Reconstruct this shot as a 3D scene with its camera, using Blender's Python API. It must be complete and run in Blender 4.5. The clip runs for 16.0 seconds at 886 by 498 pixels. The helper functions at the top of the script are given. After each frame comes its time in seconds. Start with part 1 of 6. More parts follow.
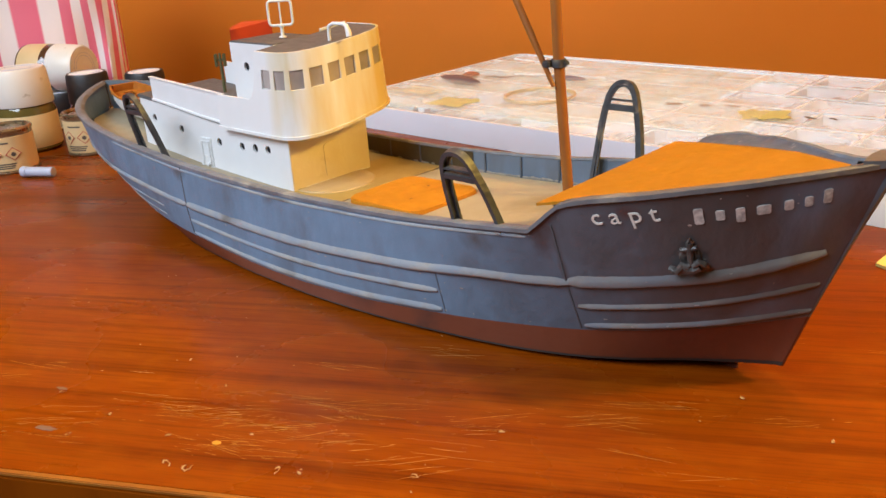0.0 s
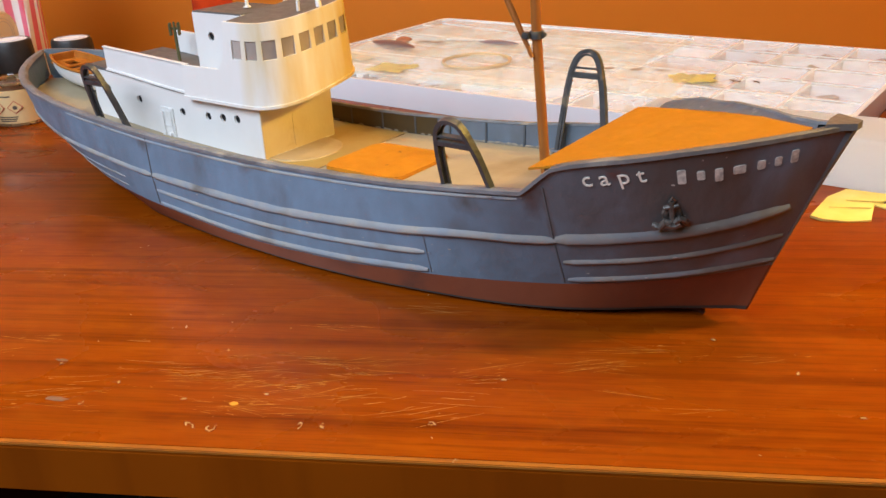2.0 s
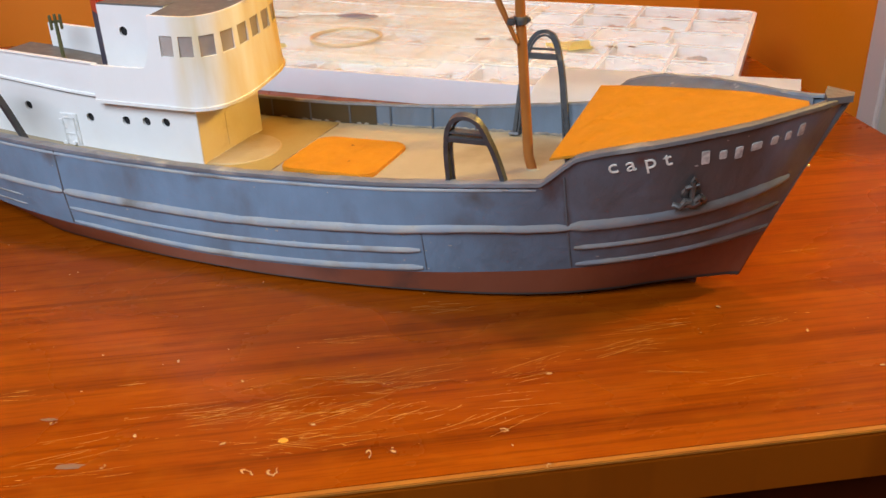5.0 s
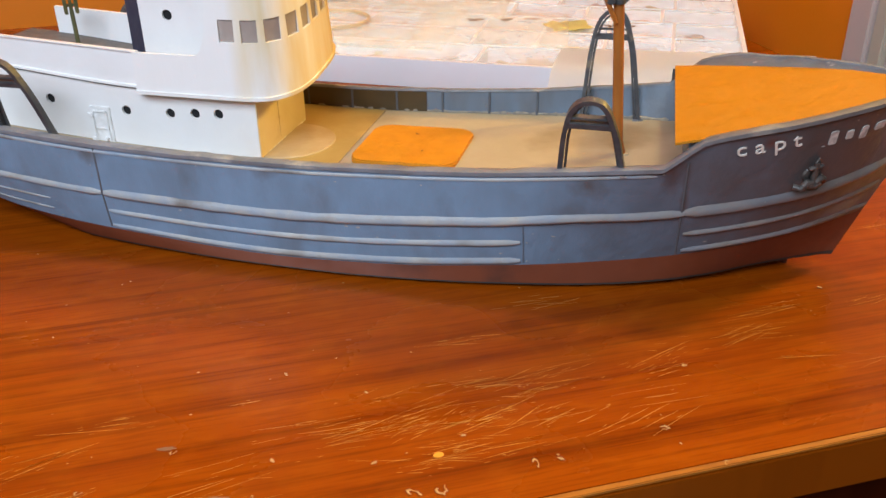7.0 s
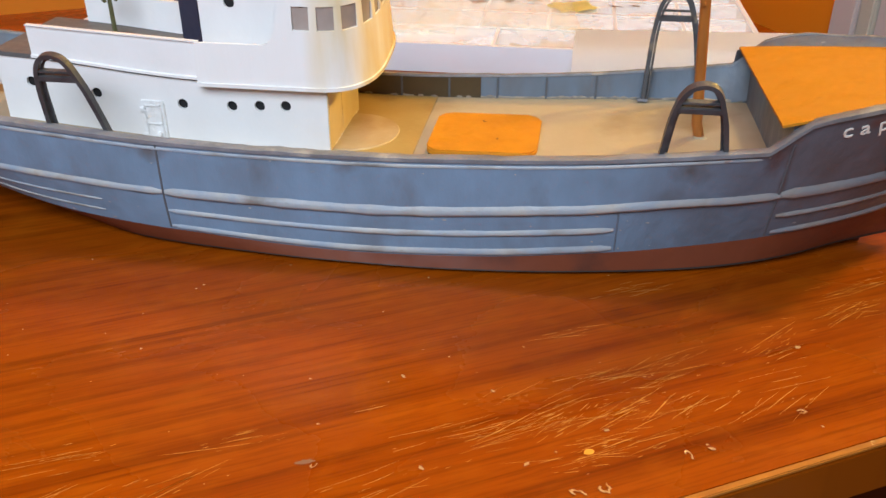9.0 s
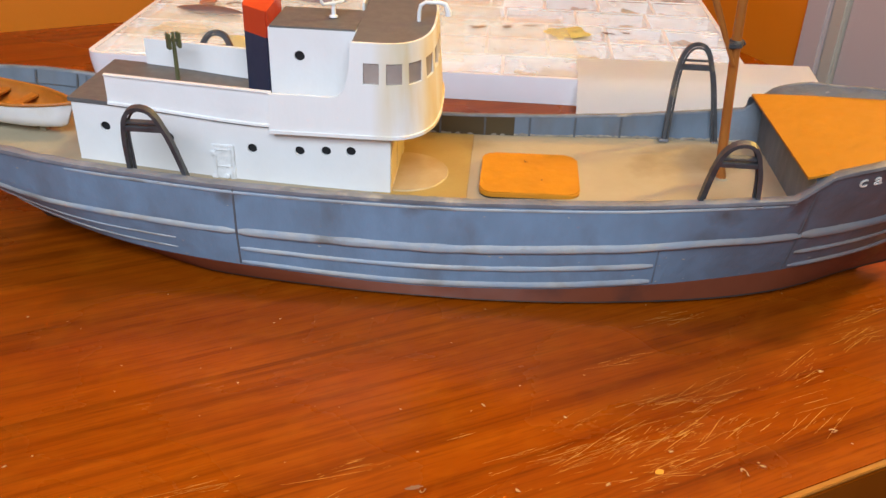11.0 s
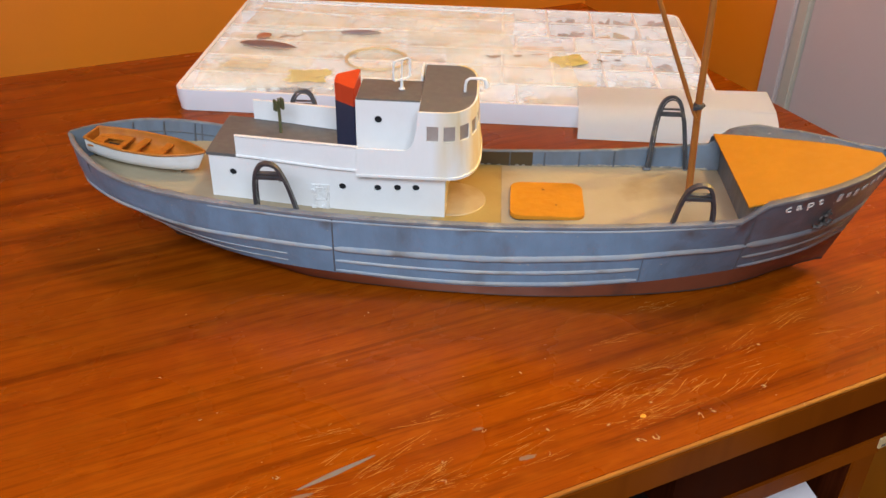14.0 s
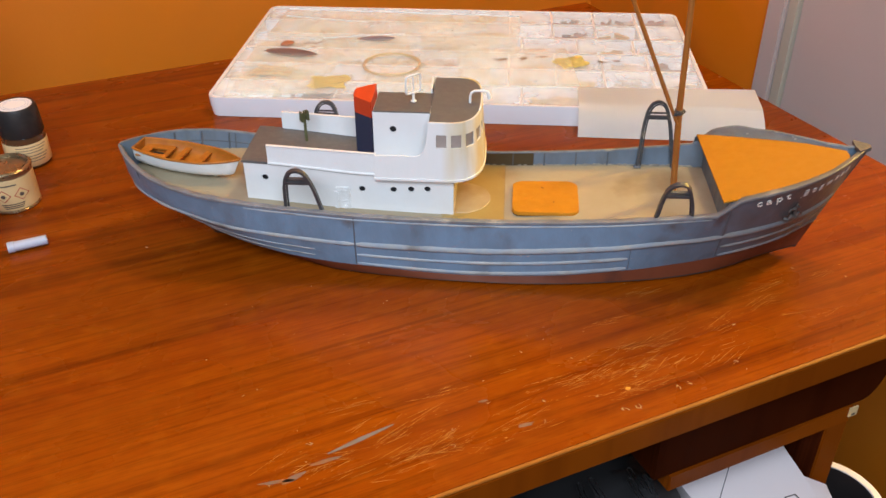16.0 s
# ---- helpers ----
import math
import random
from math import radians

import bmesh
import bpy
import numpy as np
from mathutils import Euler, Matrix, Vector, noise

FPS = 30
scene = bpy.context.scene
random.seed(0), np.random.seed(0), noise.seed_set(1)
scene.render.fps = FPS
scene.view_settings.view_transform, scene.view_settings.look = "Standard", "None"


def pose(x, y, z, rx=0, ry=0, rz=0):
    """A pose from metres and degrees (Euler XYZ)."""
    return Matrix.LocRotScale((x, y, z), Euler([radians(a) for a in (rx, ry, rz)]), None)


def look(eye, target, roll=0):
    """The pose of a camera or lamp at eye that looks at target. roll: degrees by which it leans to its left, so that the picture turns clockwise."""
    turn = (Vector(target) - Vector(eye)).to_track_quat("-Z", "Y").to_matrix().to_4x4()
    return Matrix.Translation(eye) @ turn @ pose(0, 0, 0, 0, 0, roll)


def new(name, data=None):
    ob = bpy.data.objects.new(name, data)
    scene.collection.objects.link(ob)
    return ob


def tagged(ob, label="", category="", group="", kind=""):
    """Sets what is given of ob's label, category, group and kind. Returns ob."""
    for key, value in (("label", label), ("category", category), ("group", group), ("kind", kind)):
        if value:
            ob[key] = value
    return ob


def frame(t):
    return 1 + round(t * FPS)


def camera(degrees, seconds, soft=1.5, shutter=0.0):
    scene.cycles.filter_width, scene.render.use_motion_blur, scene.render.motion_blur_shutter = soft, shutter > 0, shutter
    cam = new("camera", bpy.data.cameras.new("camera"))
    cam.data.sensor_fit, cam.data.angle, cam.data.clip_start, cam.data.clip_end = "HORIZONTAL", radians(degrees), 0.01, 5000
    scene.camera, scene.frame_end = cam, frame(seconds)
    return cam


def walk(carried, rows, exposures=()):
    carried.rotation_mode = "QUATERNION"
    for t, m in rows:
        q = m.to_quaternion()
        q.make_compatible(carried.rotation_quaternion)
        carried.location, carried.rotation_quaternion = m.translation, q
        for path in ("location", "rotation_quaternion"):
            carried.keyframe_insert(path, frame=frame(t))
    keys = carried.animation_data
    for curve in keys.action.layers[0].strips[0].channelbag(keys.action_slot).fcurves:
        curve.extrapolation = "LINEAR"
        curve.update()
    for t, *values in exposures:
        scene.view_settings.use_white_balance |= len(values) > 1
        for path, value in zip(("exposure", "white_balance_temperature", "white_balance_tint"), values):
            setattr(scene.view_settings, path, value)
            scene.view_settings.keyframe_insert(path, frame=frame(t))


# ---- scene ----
cam = camera(53.30, 16.0)
PATH = [
    (0, (0.41126, -0.34187, 0.20292), (-0.24498, 0.32240, -0.15499), -4.029),
    (0.5, (0.40417, -0.35305, 0.20425), (-0.24163, 0.32160, -0.15322), -3.866),
    (1, (0.40249, -0.36693, 0.20802), (-0.21293, 0.32441, -0.17057), -3.298),
    (1.5, (0.39891, -0.37891, 0.21104), (-0.19353, 0.32738, -0.17647), -3.451),
    (2, (0.39217, -0.38735, 0.21501), (-0.16782, 0.33595, -0.18904), -3.053),
    (2.5, (0.37940, -0.39769, 0.22411), (-0.15319, 0.34490, -0.18198), -2.440),
    (3, (0.36862, -0.40686, 0.22832), (-0.13839, 0.35174, -0.18091), -2.273),
    (3.5, (0.35662, -0.41682, 0.23133), (-0.12018, 0.36094, -0.17826), -2.210),
    (3.7, (0.35022, -0.41935, 0.23081), (-0.11148, 0.36169, -0.18968), -2.358),
    (5.8, (0.23822, -0.42796, 0.23016), (-0.03449, 0.41211, -0.23878), -1.486),
    (6, (0.22802, -0.42965, 0.23163), (-0.03747, 0.41026, -0.24172), -1.353),
    (6.5, (0.20252, -0.43099, 0.22842), (-0.04252, 0.41466, -0.24573), -1.101),
    (7, (0.18016, -0.43355, 0.22719), (-0.03480, 0.42020, -0.24706), -0.776),
    (7.5, (0.16099, -0.43660, 0.22452), (-0.02826, 0.41654, -0.26163), -0.640),
    (8, (0.13710, -0.43491, 0.22591), (-0.02948, 0.42022, -0.26501), -0.494),
    (8.5, (0.11678, -0.43523, 0.22609), (-0.03165, 0.42107, -0.26860), -0.404),
    (9, (0.09675, -0.43743, 0.22707), (-0.02812, 0.42325, -0.26651), 0.004),
    (9.5, (0.07698, -0.43953, 0.23141), (-0.02591, 0.42393, -0.26241), 0.784),
    (9.7, (0.06929, -0.43817, 0.23697), (-0.02552, 0.42076, -0.26626), 0.883),
    (11.8, (0.02888, -0.50464, 0.29923), (-0.01269, 0.35617, -0.20800), 2.388),
    (12, (0.02807, -0.51472, 0.30948), (-0.01461, 0.34392, -0.20132), 2.262),
    (12.5, (0.02462, -0.53913, 0.32782), (-0.01998, 0.31461, -0.19096), 1.839),
    (13, (0.01692, -0.55992, 0.34981), (-0.04163, 0.28763, -0.17766), 1.177),
    (13.5, (0.00597, -0.58151, 0.36799), (-0.03254, 0.26458, -0.16365), 1.800),
    (14, (0.00755, -0.60178, 0.38311), (-0.03437, 0.23992, -0.15521), 1.415),
    (14.5, (0.00801, -0.62338, 0.39914), (-0.04953, 0.21484, -0.14316), 0.669),
    (15, (0.01122, -0.64004, 0.41300), (-0.04188, 0.19564, -0.13364), 0.564),
    (15.5, (0.01636, -0.65407, 0.42491), (-0.03472, 0.17769, -0.12786), 0.498),
    (16, (0.01984, -0.66360, 0.43372), (-0.04475, 0.16625, -0.12053), -0.281),
]
walk(cam, [(t, look(eye, target, roll)) for t, eye, target, roll in PATH], exposures=((0.0, 0.0), (9.5, 0.0), (12.0, -0.06), (16.0, -0.13)))

# ---- world, lights ----
world = bpy.data.worlds.new("world")
scene.world = world
world.use_nodes = True
wn = world.node_tree
sky = wn.nodes.new("ShaderNodeTexSky")
sky.sky_type, sky.sun_disc = "NISHITA", False
sky.sun_elevation, sky.sun_rotation = radians(30), radians(200)
wn.links.new(sky.outputs[0], wn.nodes["Background"].inputs[0])
wn.nodes["Background"].inputs[1].default_value = 0.12

ROOM_TURN = 28.6            # the desk and the room, turned against the ship's axis
CU, SU = math.cos(radians(ROOM_TURN)), math.sin(radians(ROOM_TURN))


def room(u, v, z):
    """A place in the ship's axes from the desk's: u along its front edge, v towards the wall behind it."""
    return Vector((u * CU - v * SU, u * SU + v * CU, z))


ROOM = pose(0, 0, 0, 0, 0, ROOM_TURN)
FRONT, BACK, RIGHT = -0.252, 0.532, 0.4465    # the desktop's edges
WALL_V, WALL_U = 0.690, 0.560                  # the walls stand a hand's width behind them
FLOOR, CEIL, LEFT, REAR = -0.75, 1.85, -2.9, -2.9


# the room's broad cool light, behind the camera and out of view
lamp_ = bpy.data.lights.new("room_light", "AREA")
lamp_.shape, lamp_.size, lamp_.size_y, lamp_.energy, lamp_.color = "RECTANGLE", 1.3, 0.7, 34, (0.71, 0.83, 1.0)
new("room_light", lamp_).matrix_world = look((-0.08, -1.15, 1.05), (0.0, 0.0, 0.05))
# unseen: warm light past the door; weaker fill added under the ceiling, over desk
for name_, watts_, colour_, place_ in (
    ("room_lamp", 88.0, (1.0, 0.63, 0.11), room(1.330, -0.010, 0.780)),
    ("ceiling_lamp", 38.0, (1.0, 0.71, 0.27), (0.420, 0.300, 1.500)),
):
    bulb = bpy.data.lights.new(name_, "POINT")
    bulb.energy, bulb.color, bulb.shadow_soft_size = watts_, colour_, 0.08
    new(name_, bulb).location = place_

# ---- materials ----


def rgb(c):
    return (c[0], c[1], c[2], 1)


def material(name, base, rough=0.5, second=None, scale=60, amount=0.5, bump=0.0, bump_scale=300, coat=0.0, metal=0.0, spec=0.5, grime=None, grime_scale=25, grime_at=(0.55, 0.7), rand=0.0, stretch=(1, 1, 1), bow_dirt_shade=None, grime_x=None, spots=()):
    """A painted or plain surface: base colour broken by a second one, grime in patches, fine relief."""
    m = bpy.data.materials.new(name)
    m.use_nodes = True
    t = m.node_tree
    n, link = t.nodes, t.links.new
    b = n["Principled BSDF"]
    b.inputs["Roughness"].default_value, b.inputs["Metallic"].default_value = rough, metal
    b.inputs["Coat Weight"].default_value, b.inputs["Specular IOR Level"].default_value = coat, spec
    co = n.new("ShaderNodeTexCoord")
    mp = n.new("ShaderNodeMapping")
    mp.inputs["Scale"].default_value = stretch
    link(co.outputs["Object"], mp.inputs[0])

    def cloud(s, detail=6.0):
        x = n.new("ShaderNodeTexNoise")
        x.inputs["Scale"].default_value, x.inputs["Detail"].default_value = s, detail
        link(mp.outputs[0], x.inputs["Vector"])
        return x

    def mixed(f, a, c):
        x = n.new("ShaderNodeMix")
        x.data_type = "RGBA"
        for sock, val in ((x.inputs[0], f), (x.inputs[6], a), (x.inputs[7], c)):
            if isinstance(val, tuple):
                sock.default_value = rgb(val)
            else:
                link(val, sock)
        return x.outputs[2]

    def ramp(v, lo, hi, top=1.0):
        x = n.new("ShaderNodeMapRange")
        x.inputs[1].default_value, x.inputs[2].default_value, x.inputs[4].default_value = lo, hi, top
        link(v, x.inputs[0])
        return x.outputs[0]

    second = second or tuple(v * 0.82 for v in base)
    col = mixed(ramp(cloud(scale).outputs[0], 0.3, 0.7, amount), base, second)
    if grime:
        fac = ramp(cloud(grime_scale, 8.0).outputs[0], *grime_at)
        if grime_x:
            # the grime lies only past a place along x
            gx = n.new("ShaderNodeSeparateXYZ")
            link(co.outputs["Object"], gx.inputs[0])
            gm = n.new("ShaderNodeMath")
            gm.operation = "MULTIPLY"
            link(fac, gm.inputs[0])
            link(ramp(gx.outputs[0], *grime_x), gm.inputs[1])
            fac = gm.outputs[0]
        col = mixed(fac, col, grime)
    if bow_dirt_shade:
        # browner along one stretch of x: dirt together with painted-in dim light
        sep = n.new("ShaderNodeSeparateXYZ")
        link(co.outputs["Object"], sep.inputs[0])
        mul = n.new("ShaderNodeMath")
        mul.operation = "MULTIPLY"
        link(ramp(sep.outputs[0], bow_dirt_shade[0], bow_dirt_shade[1], bow_dirt_shade[2]), mul.inputs[0])
        link(ramp(cloud(18, 7.0).outputs[0], 0.10, 0.44), mul.inputs[1])
        col = mixed(mul.outputs[0], col, bow_dirt_shade[3])
    for x0, z0, rx, rz, colour in spots:
        # a smudge with a ragged rim
        near = n.new("ShaderNodeMapping")
        near.vector_type = "TEXTURE"
        near.inputs["Location"].default_value, near.inputs["Scale"].default_value = (x0, 0, z0), (rx, 1000.0, rz)
        link(co.outputs["Object"], near.inputs[0])
        reach = n.new("ShaderNodeVectorMath")
        reach.operation = "LENGTH"
        link(near.outputs[0], reach.inputs[0])
        rag = n.new("ShaderNodeMath")
        rag.operation = "MULTIPLY_ADD"
        rag.inputs[1].default_value = 1.5
        link(cloud(130, 7.0).outputs[0], rag.inputs[0])
        link(reach.outputs["Value"], rag.inputs[2])
        col = mixed(ramp(rag.outputs[0], 1.75, 0.75, 0.8), col, colour)
    if rand:
        info = n.new("ShaderNodeObjectInfo")
        hsv = n.new("ShaderNodeHueSaturation")
        link(ramp(info.outputs["Random"], 0.0, 1.0, rand), hsv.inputs["Value"])
        n[hsv.name].inputs["Saturation"].default_value = 1.0
        add = n.new("ShaderNodeMath")
        add.inputs[1].default_value = 1 - rand / 2
        link(hsv.inputs["Value"].links[0].from_socket, add.inputs[0])
        link(add.outputs[0], hsv.inputs["Value"])
        link(col, hsv.inputs["Color"])
        col = hsv.outputs[0]
    link(col, b.inputs["Base Color"])
    rr = ramp(cloud(scale * 2.3).outputs[0], 0.3, 0.7, 1.0)
    mr = n.new("ShaderNodeMapRange")
    mr.inputs[3].default_value, mr.inputs[4].default_value = rough * 0.85, min(1.0, rough * 1.2)
    link(rr, mr.inputs[0])
    link(mr.outputs[0], b.inputs["Roughness"])
    if bump:
        bm_ = n.new("ShaderNodeBump")
        bm_.inputs["Strength"].default_value, bm_.inputs["Distance"].default_value = bump, 0.001
        link(cloud(bump_scale).outputs[0], bm_.inputs["Height"])
        link(bm_.outputs[0], b.inputs["Normal"])
    return m


def wood_material(name, light, mid, dark, rough, coat, spec=0.06, haze=None):
    """Varnished veneer with its grain along x."""
    m = bpy.data.materials.new(name)
    m.use_nodes = True
    n, link = m.node_tree.nodes, m.node_tree.links.new
    b = n["Principled BSDF"]
    co = n.new("ShaderNodeTexCoord")

    def noise_tex(sx, sy, s, detail, distort=0.0):
        mp = n.new("ShaderNodeMapping")
        mp.inputs["Scale"].default_value = (sx, sy, 1)
        link(co.outputs["Object"], mp.inputs[0])
        x = n.new("ShaderNodeTexNoise")
        x.inputs["Scale"].default_value, x.inputs["Detail"].default_value, x.inputs["Distortion"].default_value = s, detail, distort
        link(mp.outputs[0], x.inputs["Vector"])
        return x.outputs[0]

    def ramp(v, stops):
        x = n.new("ShaderNodeValToRGB")
        e = x.color_ramp.elements
        e[0].position, e[0].color = stops[0][0], rgb(stops[0][1])
        e[1].position, e[1].color = stops[-1][0], rgb(stops[-1][1])
        for p, c in stops[1:-1]:
            e.new(p).color = rgb(c)
        link(v, x.inputs[0])
        return x.outputs[0]

    def mult(a, c, f=1.0):
        x = n.new("ShaderNodeMix")
        x.data_type, x.blend_type = "RGBA", "MULTIPLY"
        x.inputs[0].default_value = f
        link(a, x.inputs[6])
        link(c, x.inputs[7])
        return x.outputs[2]

    broad = ramp(noise_tex(0.5, 13, 3.0, 5, 0.25), ((0.30, dark), (0.48, mid), (0.70, light)))
    lines = ramp(noise_tex(0.55, 34, 2.6, 4, 0.12), ((0.34, (0.42, 0.34, 0.30)), (0.45, (1, 1, 1)), (1.0, (1.10, 1.06, 1.0))))
    pores = ramp(noise_tex(18, 420, 2.0, 3), ((0.36, (0.62, 0.55, 0.5)), (0.50, (1, 1, 1))))
    veins = ramp(noise_tex(0.42, 25, 2.2, 5, 0.25), ((0.31, (0.36, 0.25, 0.20)), (0.39, (1, 1, 1))))
    fine = ramp(noise_tex(1.3, 95, 2.4, 3, 0.15), ((0.36, (0.50, 0.42, 0.36)), (0.46, (1, 1, 1)), (0.62, (1, 1, 1)), (0.72, (1.25, 1.22, 1.15))))
    col = mult(mult(mult(mult(broad, lines, 0.42), pores, 0.45), veins, 0.46), fine, 0.42)
    if haze:
        # dull, dusty wear in the varnish
        wear = n.new("ShaderNodeMix")
        wear.data_type = "RGBA"
        wear.inputs[7].default_value = rgb(haze)
        thin = n.new("ShaderNodeMapRange")
        thin.inputs[1].default_value, thin.inputs[2].default_value, thin.inputs[4].default_value = 0.48, 0.82, 0.20
        link(noise_tex(14, 34, 3.2, 12, 0.4), thin.inputs[0])
        link(thin.outputs[0], wear.inputs[0])
        link(col, wear.inputs[6])
        col = wear.outputs[2]
    link(col, b.inputs["Base Color"])
    b.inputs["Specular IOR Level"].default_value = spec
    smear = n.new("ShaderNodeMapRange")
    smear.inputs[1].default_value, smear.inputs[2].default_value = 0.35, 0.7
    smear.inputs[3].default_value, smear.inputs[4].default_value = rough * 0.75, rough * 1.45
    link(noise_tex(6, 9, 1.6, 8, 0.5), smear.inputs[0])
    link(smear.outputs[0], b.inputs["Roughness"])
    b.inputs["Coat Weight"].default_value, b.inputs["Coat Roughness"].default_value = coat, 0.22
    bp = n.new("ShaderNodeBump")
    bp.inputs["Strength"].default_value, bp.inputs["Distance"].default_value = 0.12, 0.0004
    link(noise_tex(18, 420, 2.0, 3), bp.inputs["Height"])
    link(bp.outputs[0], b.inputs["Normal"])
    return m


def clear_material(name, tint, rough, alpha):
    """Thin clear or milky plastic."""
    m = bpy.data.materials.new(name)
    m.use_nodes = True
    n, link = m.node_tree.nodes, m.node_tree.links.new
    b = n["Principled BSDF"]
    b.inputs["Base Color"].default_value, b.inputs["Roughness"].default_value = rgb(tint), rough
    co = n.new("ShaderNodeTexCoord")
    x = n.new("ShaderNodeTexNoise")
    x.inputs["Scale"].default_value, x.inputs["Detail"].default_value = 22, 5
    link(co.outputs["Object"], x.inputs["Vector"])
    r = n.new("ShaderNodeMapRange")
    r.inputs[1].default_value, r.inputs[2].default_value = 0.35, 0.7
    r.inputs[3].default_value, r.inputs[4].default_value = alpha * 0.6, min(1.0, alpha * 1.5)
    link(x.outputs[0], r.inputs[0])
    link(r.outputs[0], b.inputs["Alpha"])
    bp = n.new("ShaderNodeBump")
    bp.inputs["Strength"].default_value, bp.inputs["Distance"].default_value = 0.5, 0.003
    link(x.outputs[0], bp.inputs["Height"])
    link(bp.outputs[0], b.inputs["Normal"])
    return m


M_DESK = wood_material("varnished_desk_wood", (0.272, 0.0555, 0.0013), (0.240, 0.0445, 0.0010), (0.194, 0.0325, 0.0008), 0.27, 0.0, 0.13, (0.42, 0.125, 0.006))
M_EDGE = wood_material("desk_edge_wood", (0.270, 0.062, 0.0022), (0.225, 0.048, 0.0018), (0.165, 0.034, 0.0014), 0.4, 0.0, 0.04)
M_LIP = material("worn_edge_wood", (0.37, 0.130, 0.012), 0.45, (0.24, 0.070, 0.007), 40, 0.9, stretch=(1, 8, 1))
M_WALL = material("orange_wall_paint", (0.77, 0.208, 0.002), 0.6, (0.67, 0.17, 0.002), 3, 0.6, 0.15, 250)
M_WHITE_WALL = material("white_wall_paint", (0.54, 0.445, 0.405), 0.6, (0.51, 0.415, 0.375), 3, 0.6, 0.15, 250)
M_CREAM_TRIM = material("cream_trim_paint", (0.50, 0.45, 0.36), 0.5, (0.47, 0.42, 0.33), 6, 0.6)
M_LOW_BROWN = material("low_brown_wall", (0.47, 0.160, 0.006), 0.6, (0.41, 0.132, 0.005), 5, 0.7)
# walls out of view, kept dark to limit bounced light
M_ROOM = material("dim_unseen_wall", (0.12, 0.09, 0.06), 0.8, (0.10, 0.075, 0.05), 5, 0.7)
M_CEILING = material("ceiling_paint", (0.32, 0.29, 0.24), 0.8)
M_CARPET = material("brown_carpet", (0.16, 0.085, 0.045), 0.95, (0.11, 0.055, 0.03), 120, 1.0, 0.6, 500)
M_GREY = material("ship_grey_paint", (0.135, 0.185, 0.240), 0.42, (0.110, 0.140, 0.175), 55, 1.0, 0.55, 190, grime=(0.105, 0.106, 0.110), grime_scale=32, grime_at=(0.50, 0.76), stretch=(1, 1, 0.45))
# hull, ribs and near cap brown towards the bow: dirt plus its dimmer light
M_HULL = material("weathered_hull_paint", (0.174, 0.268, 0.375), 0.42, (0.142, 0.206, 0.276), 55, 1.0, 0.55, 190, grime=(0.105, 0.106, 0.110), grime_scale=32, grime_at=(0.54, 0.86), stretch=(1, 1, 0.6), bow_dirt_shade=(0.12, 0.250, 0.90, (0.062, 0.046, 0.035)), spots=((0.155, 0.0610, 0.011, 0.008, (0.085, 0.075, 0.068)), (-0.005, 0.0540, 0.007, 0.006, (0.10, 0.088, 0.078)), (-0.104, 0.0560, 0.012, 0.008, (0.10, 0.095, 0.090)), (0.192, 0.0700, 0.006, 0.014, (0.075, 0.036, 0.022)), (0.198, 0.0560, 0.0022, 0.022, (0.070, 0.042, 0.028)), (0.232, 0.0860, 0.006, 0.004, (0.095, 0.030, 0.018))))
M_RIB = material("ship_rib_paint", (0.225, 0.285, 0.355), 0.42, (0.40, 0.375, 0.325), 60, 1.0, 0.3, 300, grime=(0.15, 0.14, 0.13), grime_scale=30, bow_dirt_shade=(0.13, 0.26, 0.85, (0.095, 0.078, 0.064)))
M_CAP = material("worn_cap_paint", (0.215, 0.225, 0.250), 0.5, (0.145, 0.145, 0.150), 60, 1.0, 0.7, 260, grime=(0.34, 0.32, 0.29), grime_scale=55, grime_at=(0.60, 0.72), bow_dirt_shade=(0.14, 0.27, 0.7, (0.10, 0.075, 0.058)))
M_CAP_FAR = material("chipped_cap_paint", (0.20, 0.225, 0.255), 0.5, (0.12, 0.115, 0.11), 90, 1.0, 0.7, 260, grime=(0.30, 0.27, 0.22), grime_scale=70, grime_at=(0.60, 0.68))
M_SLOPE = material("chipped_inner_paint", (0.095, 0.135, 0.185), 0.5, (0.085, 0.10, 0.12), 80, 1.0, 0.9, 200, grime=(0.30, 0.31, 0.31), grime_scale=85, grime_at=(0.66, 0.71))
M_GLUE = material("rough_glue", (0.42, 0.36, 0.27), 0.5, (0.12, 0.11, 0.10), 160, 1.0, 0.6, 500)
M_DECK_SEAM = material("deck_seam_paint", (0.28, 0.22, 0.13), 0.7, (0.25, 0.185, 0.11), 60, 1.0)
M_BROWN_LINING = material("brown_lining_tone", (0.075, 0.050, 0.018), 0.45, (0.050, 0.034, 0.016), 40, 1.0, 0.3, 250)
M_DECK_YELLOW = material("yellow_brown_deck", (0.37, 0.265, 0.088), 0.4, (0.31, 0.21, 0.065), 26, 1.0, 0.15, 300, grime=(0.24, 0.15, 0.05), grime_scale=30, grime_at=(0.58, 0.78))
M_DECK_BROWN = material("browner_deck", (0.36, 0.25, 0.105), 0.4, (0.46, 0.36, 0.21), 45, 1.0, 0.2, 300)
M_DIRTY_WHITE = material("dirty_white_paint", (0.82, 0.82, 0.81), 0.5, (0.68, 0.66, 0.62), 170, 0.8, 0.7, 420)
M_STAY = material("dark_stay_paint", (0.060, 0.070, 0.085), 0.5, (0.11, 0.12, 0.13), 120, 0.9, 0.3, 300)
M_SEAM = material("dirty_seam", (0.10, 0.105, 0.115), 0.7)
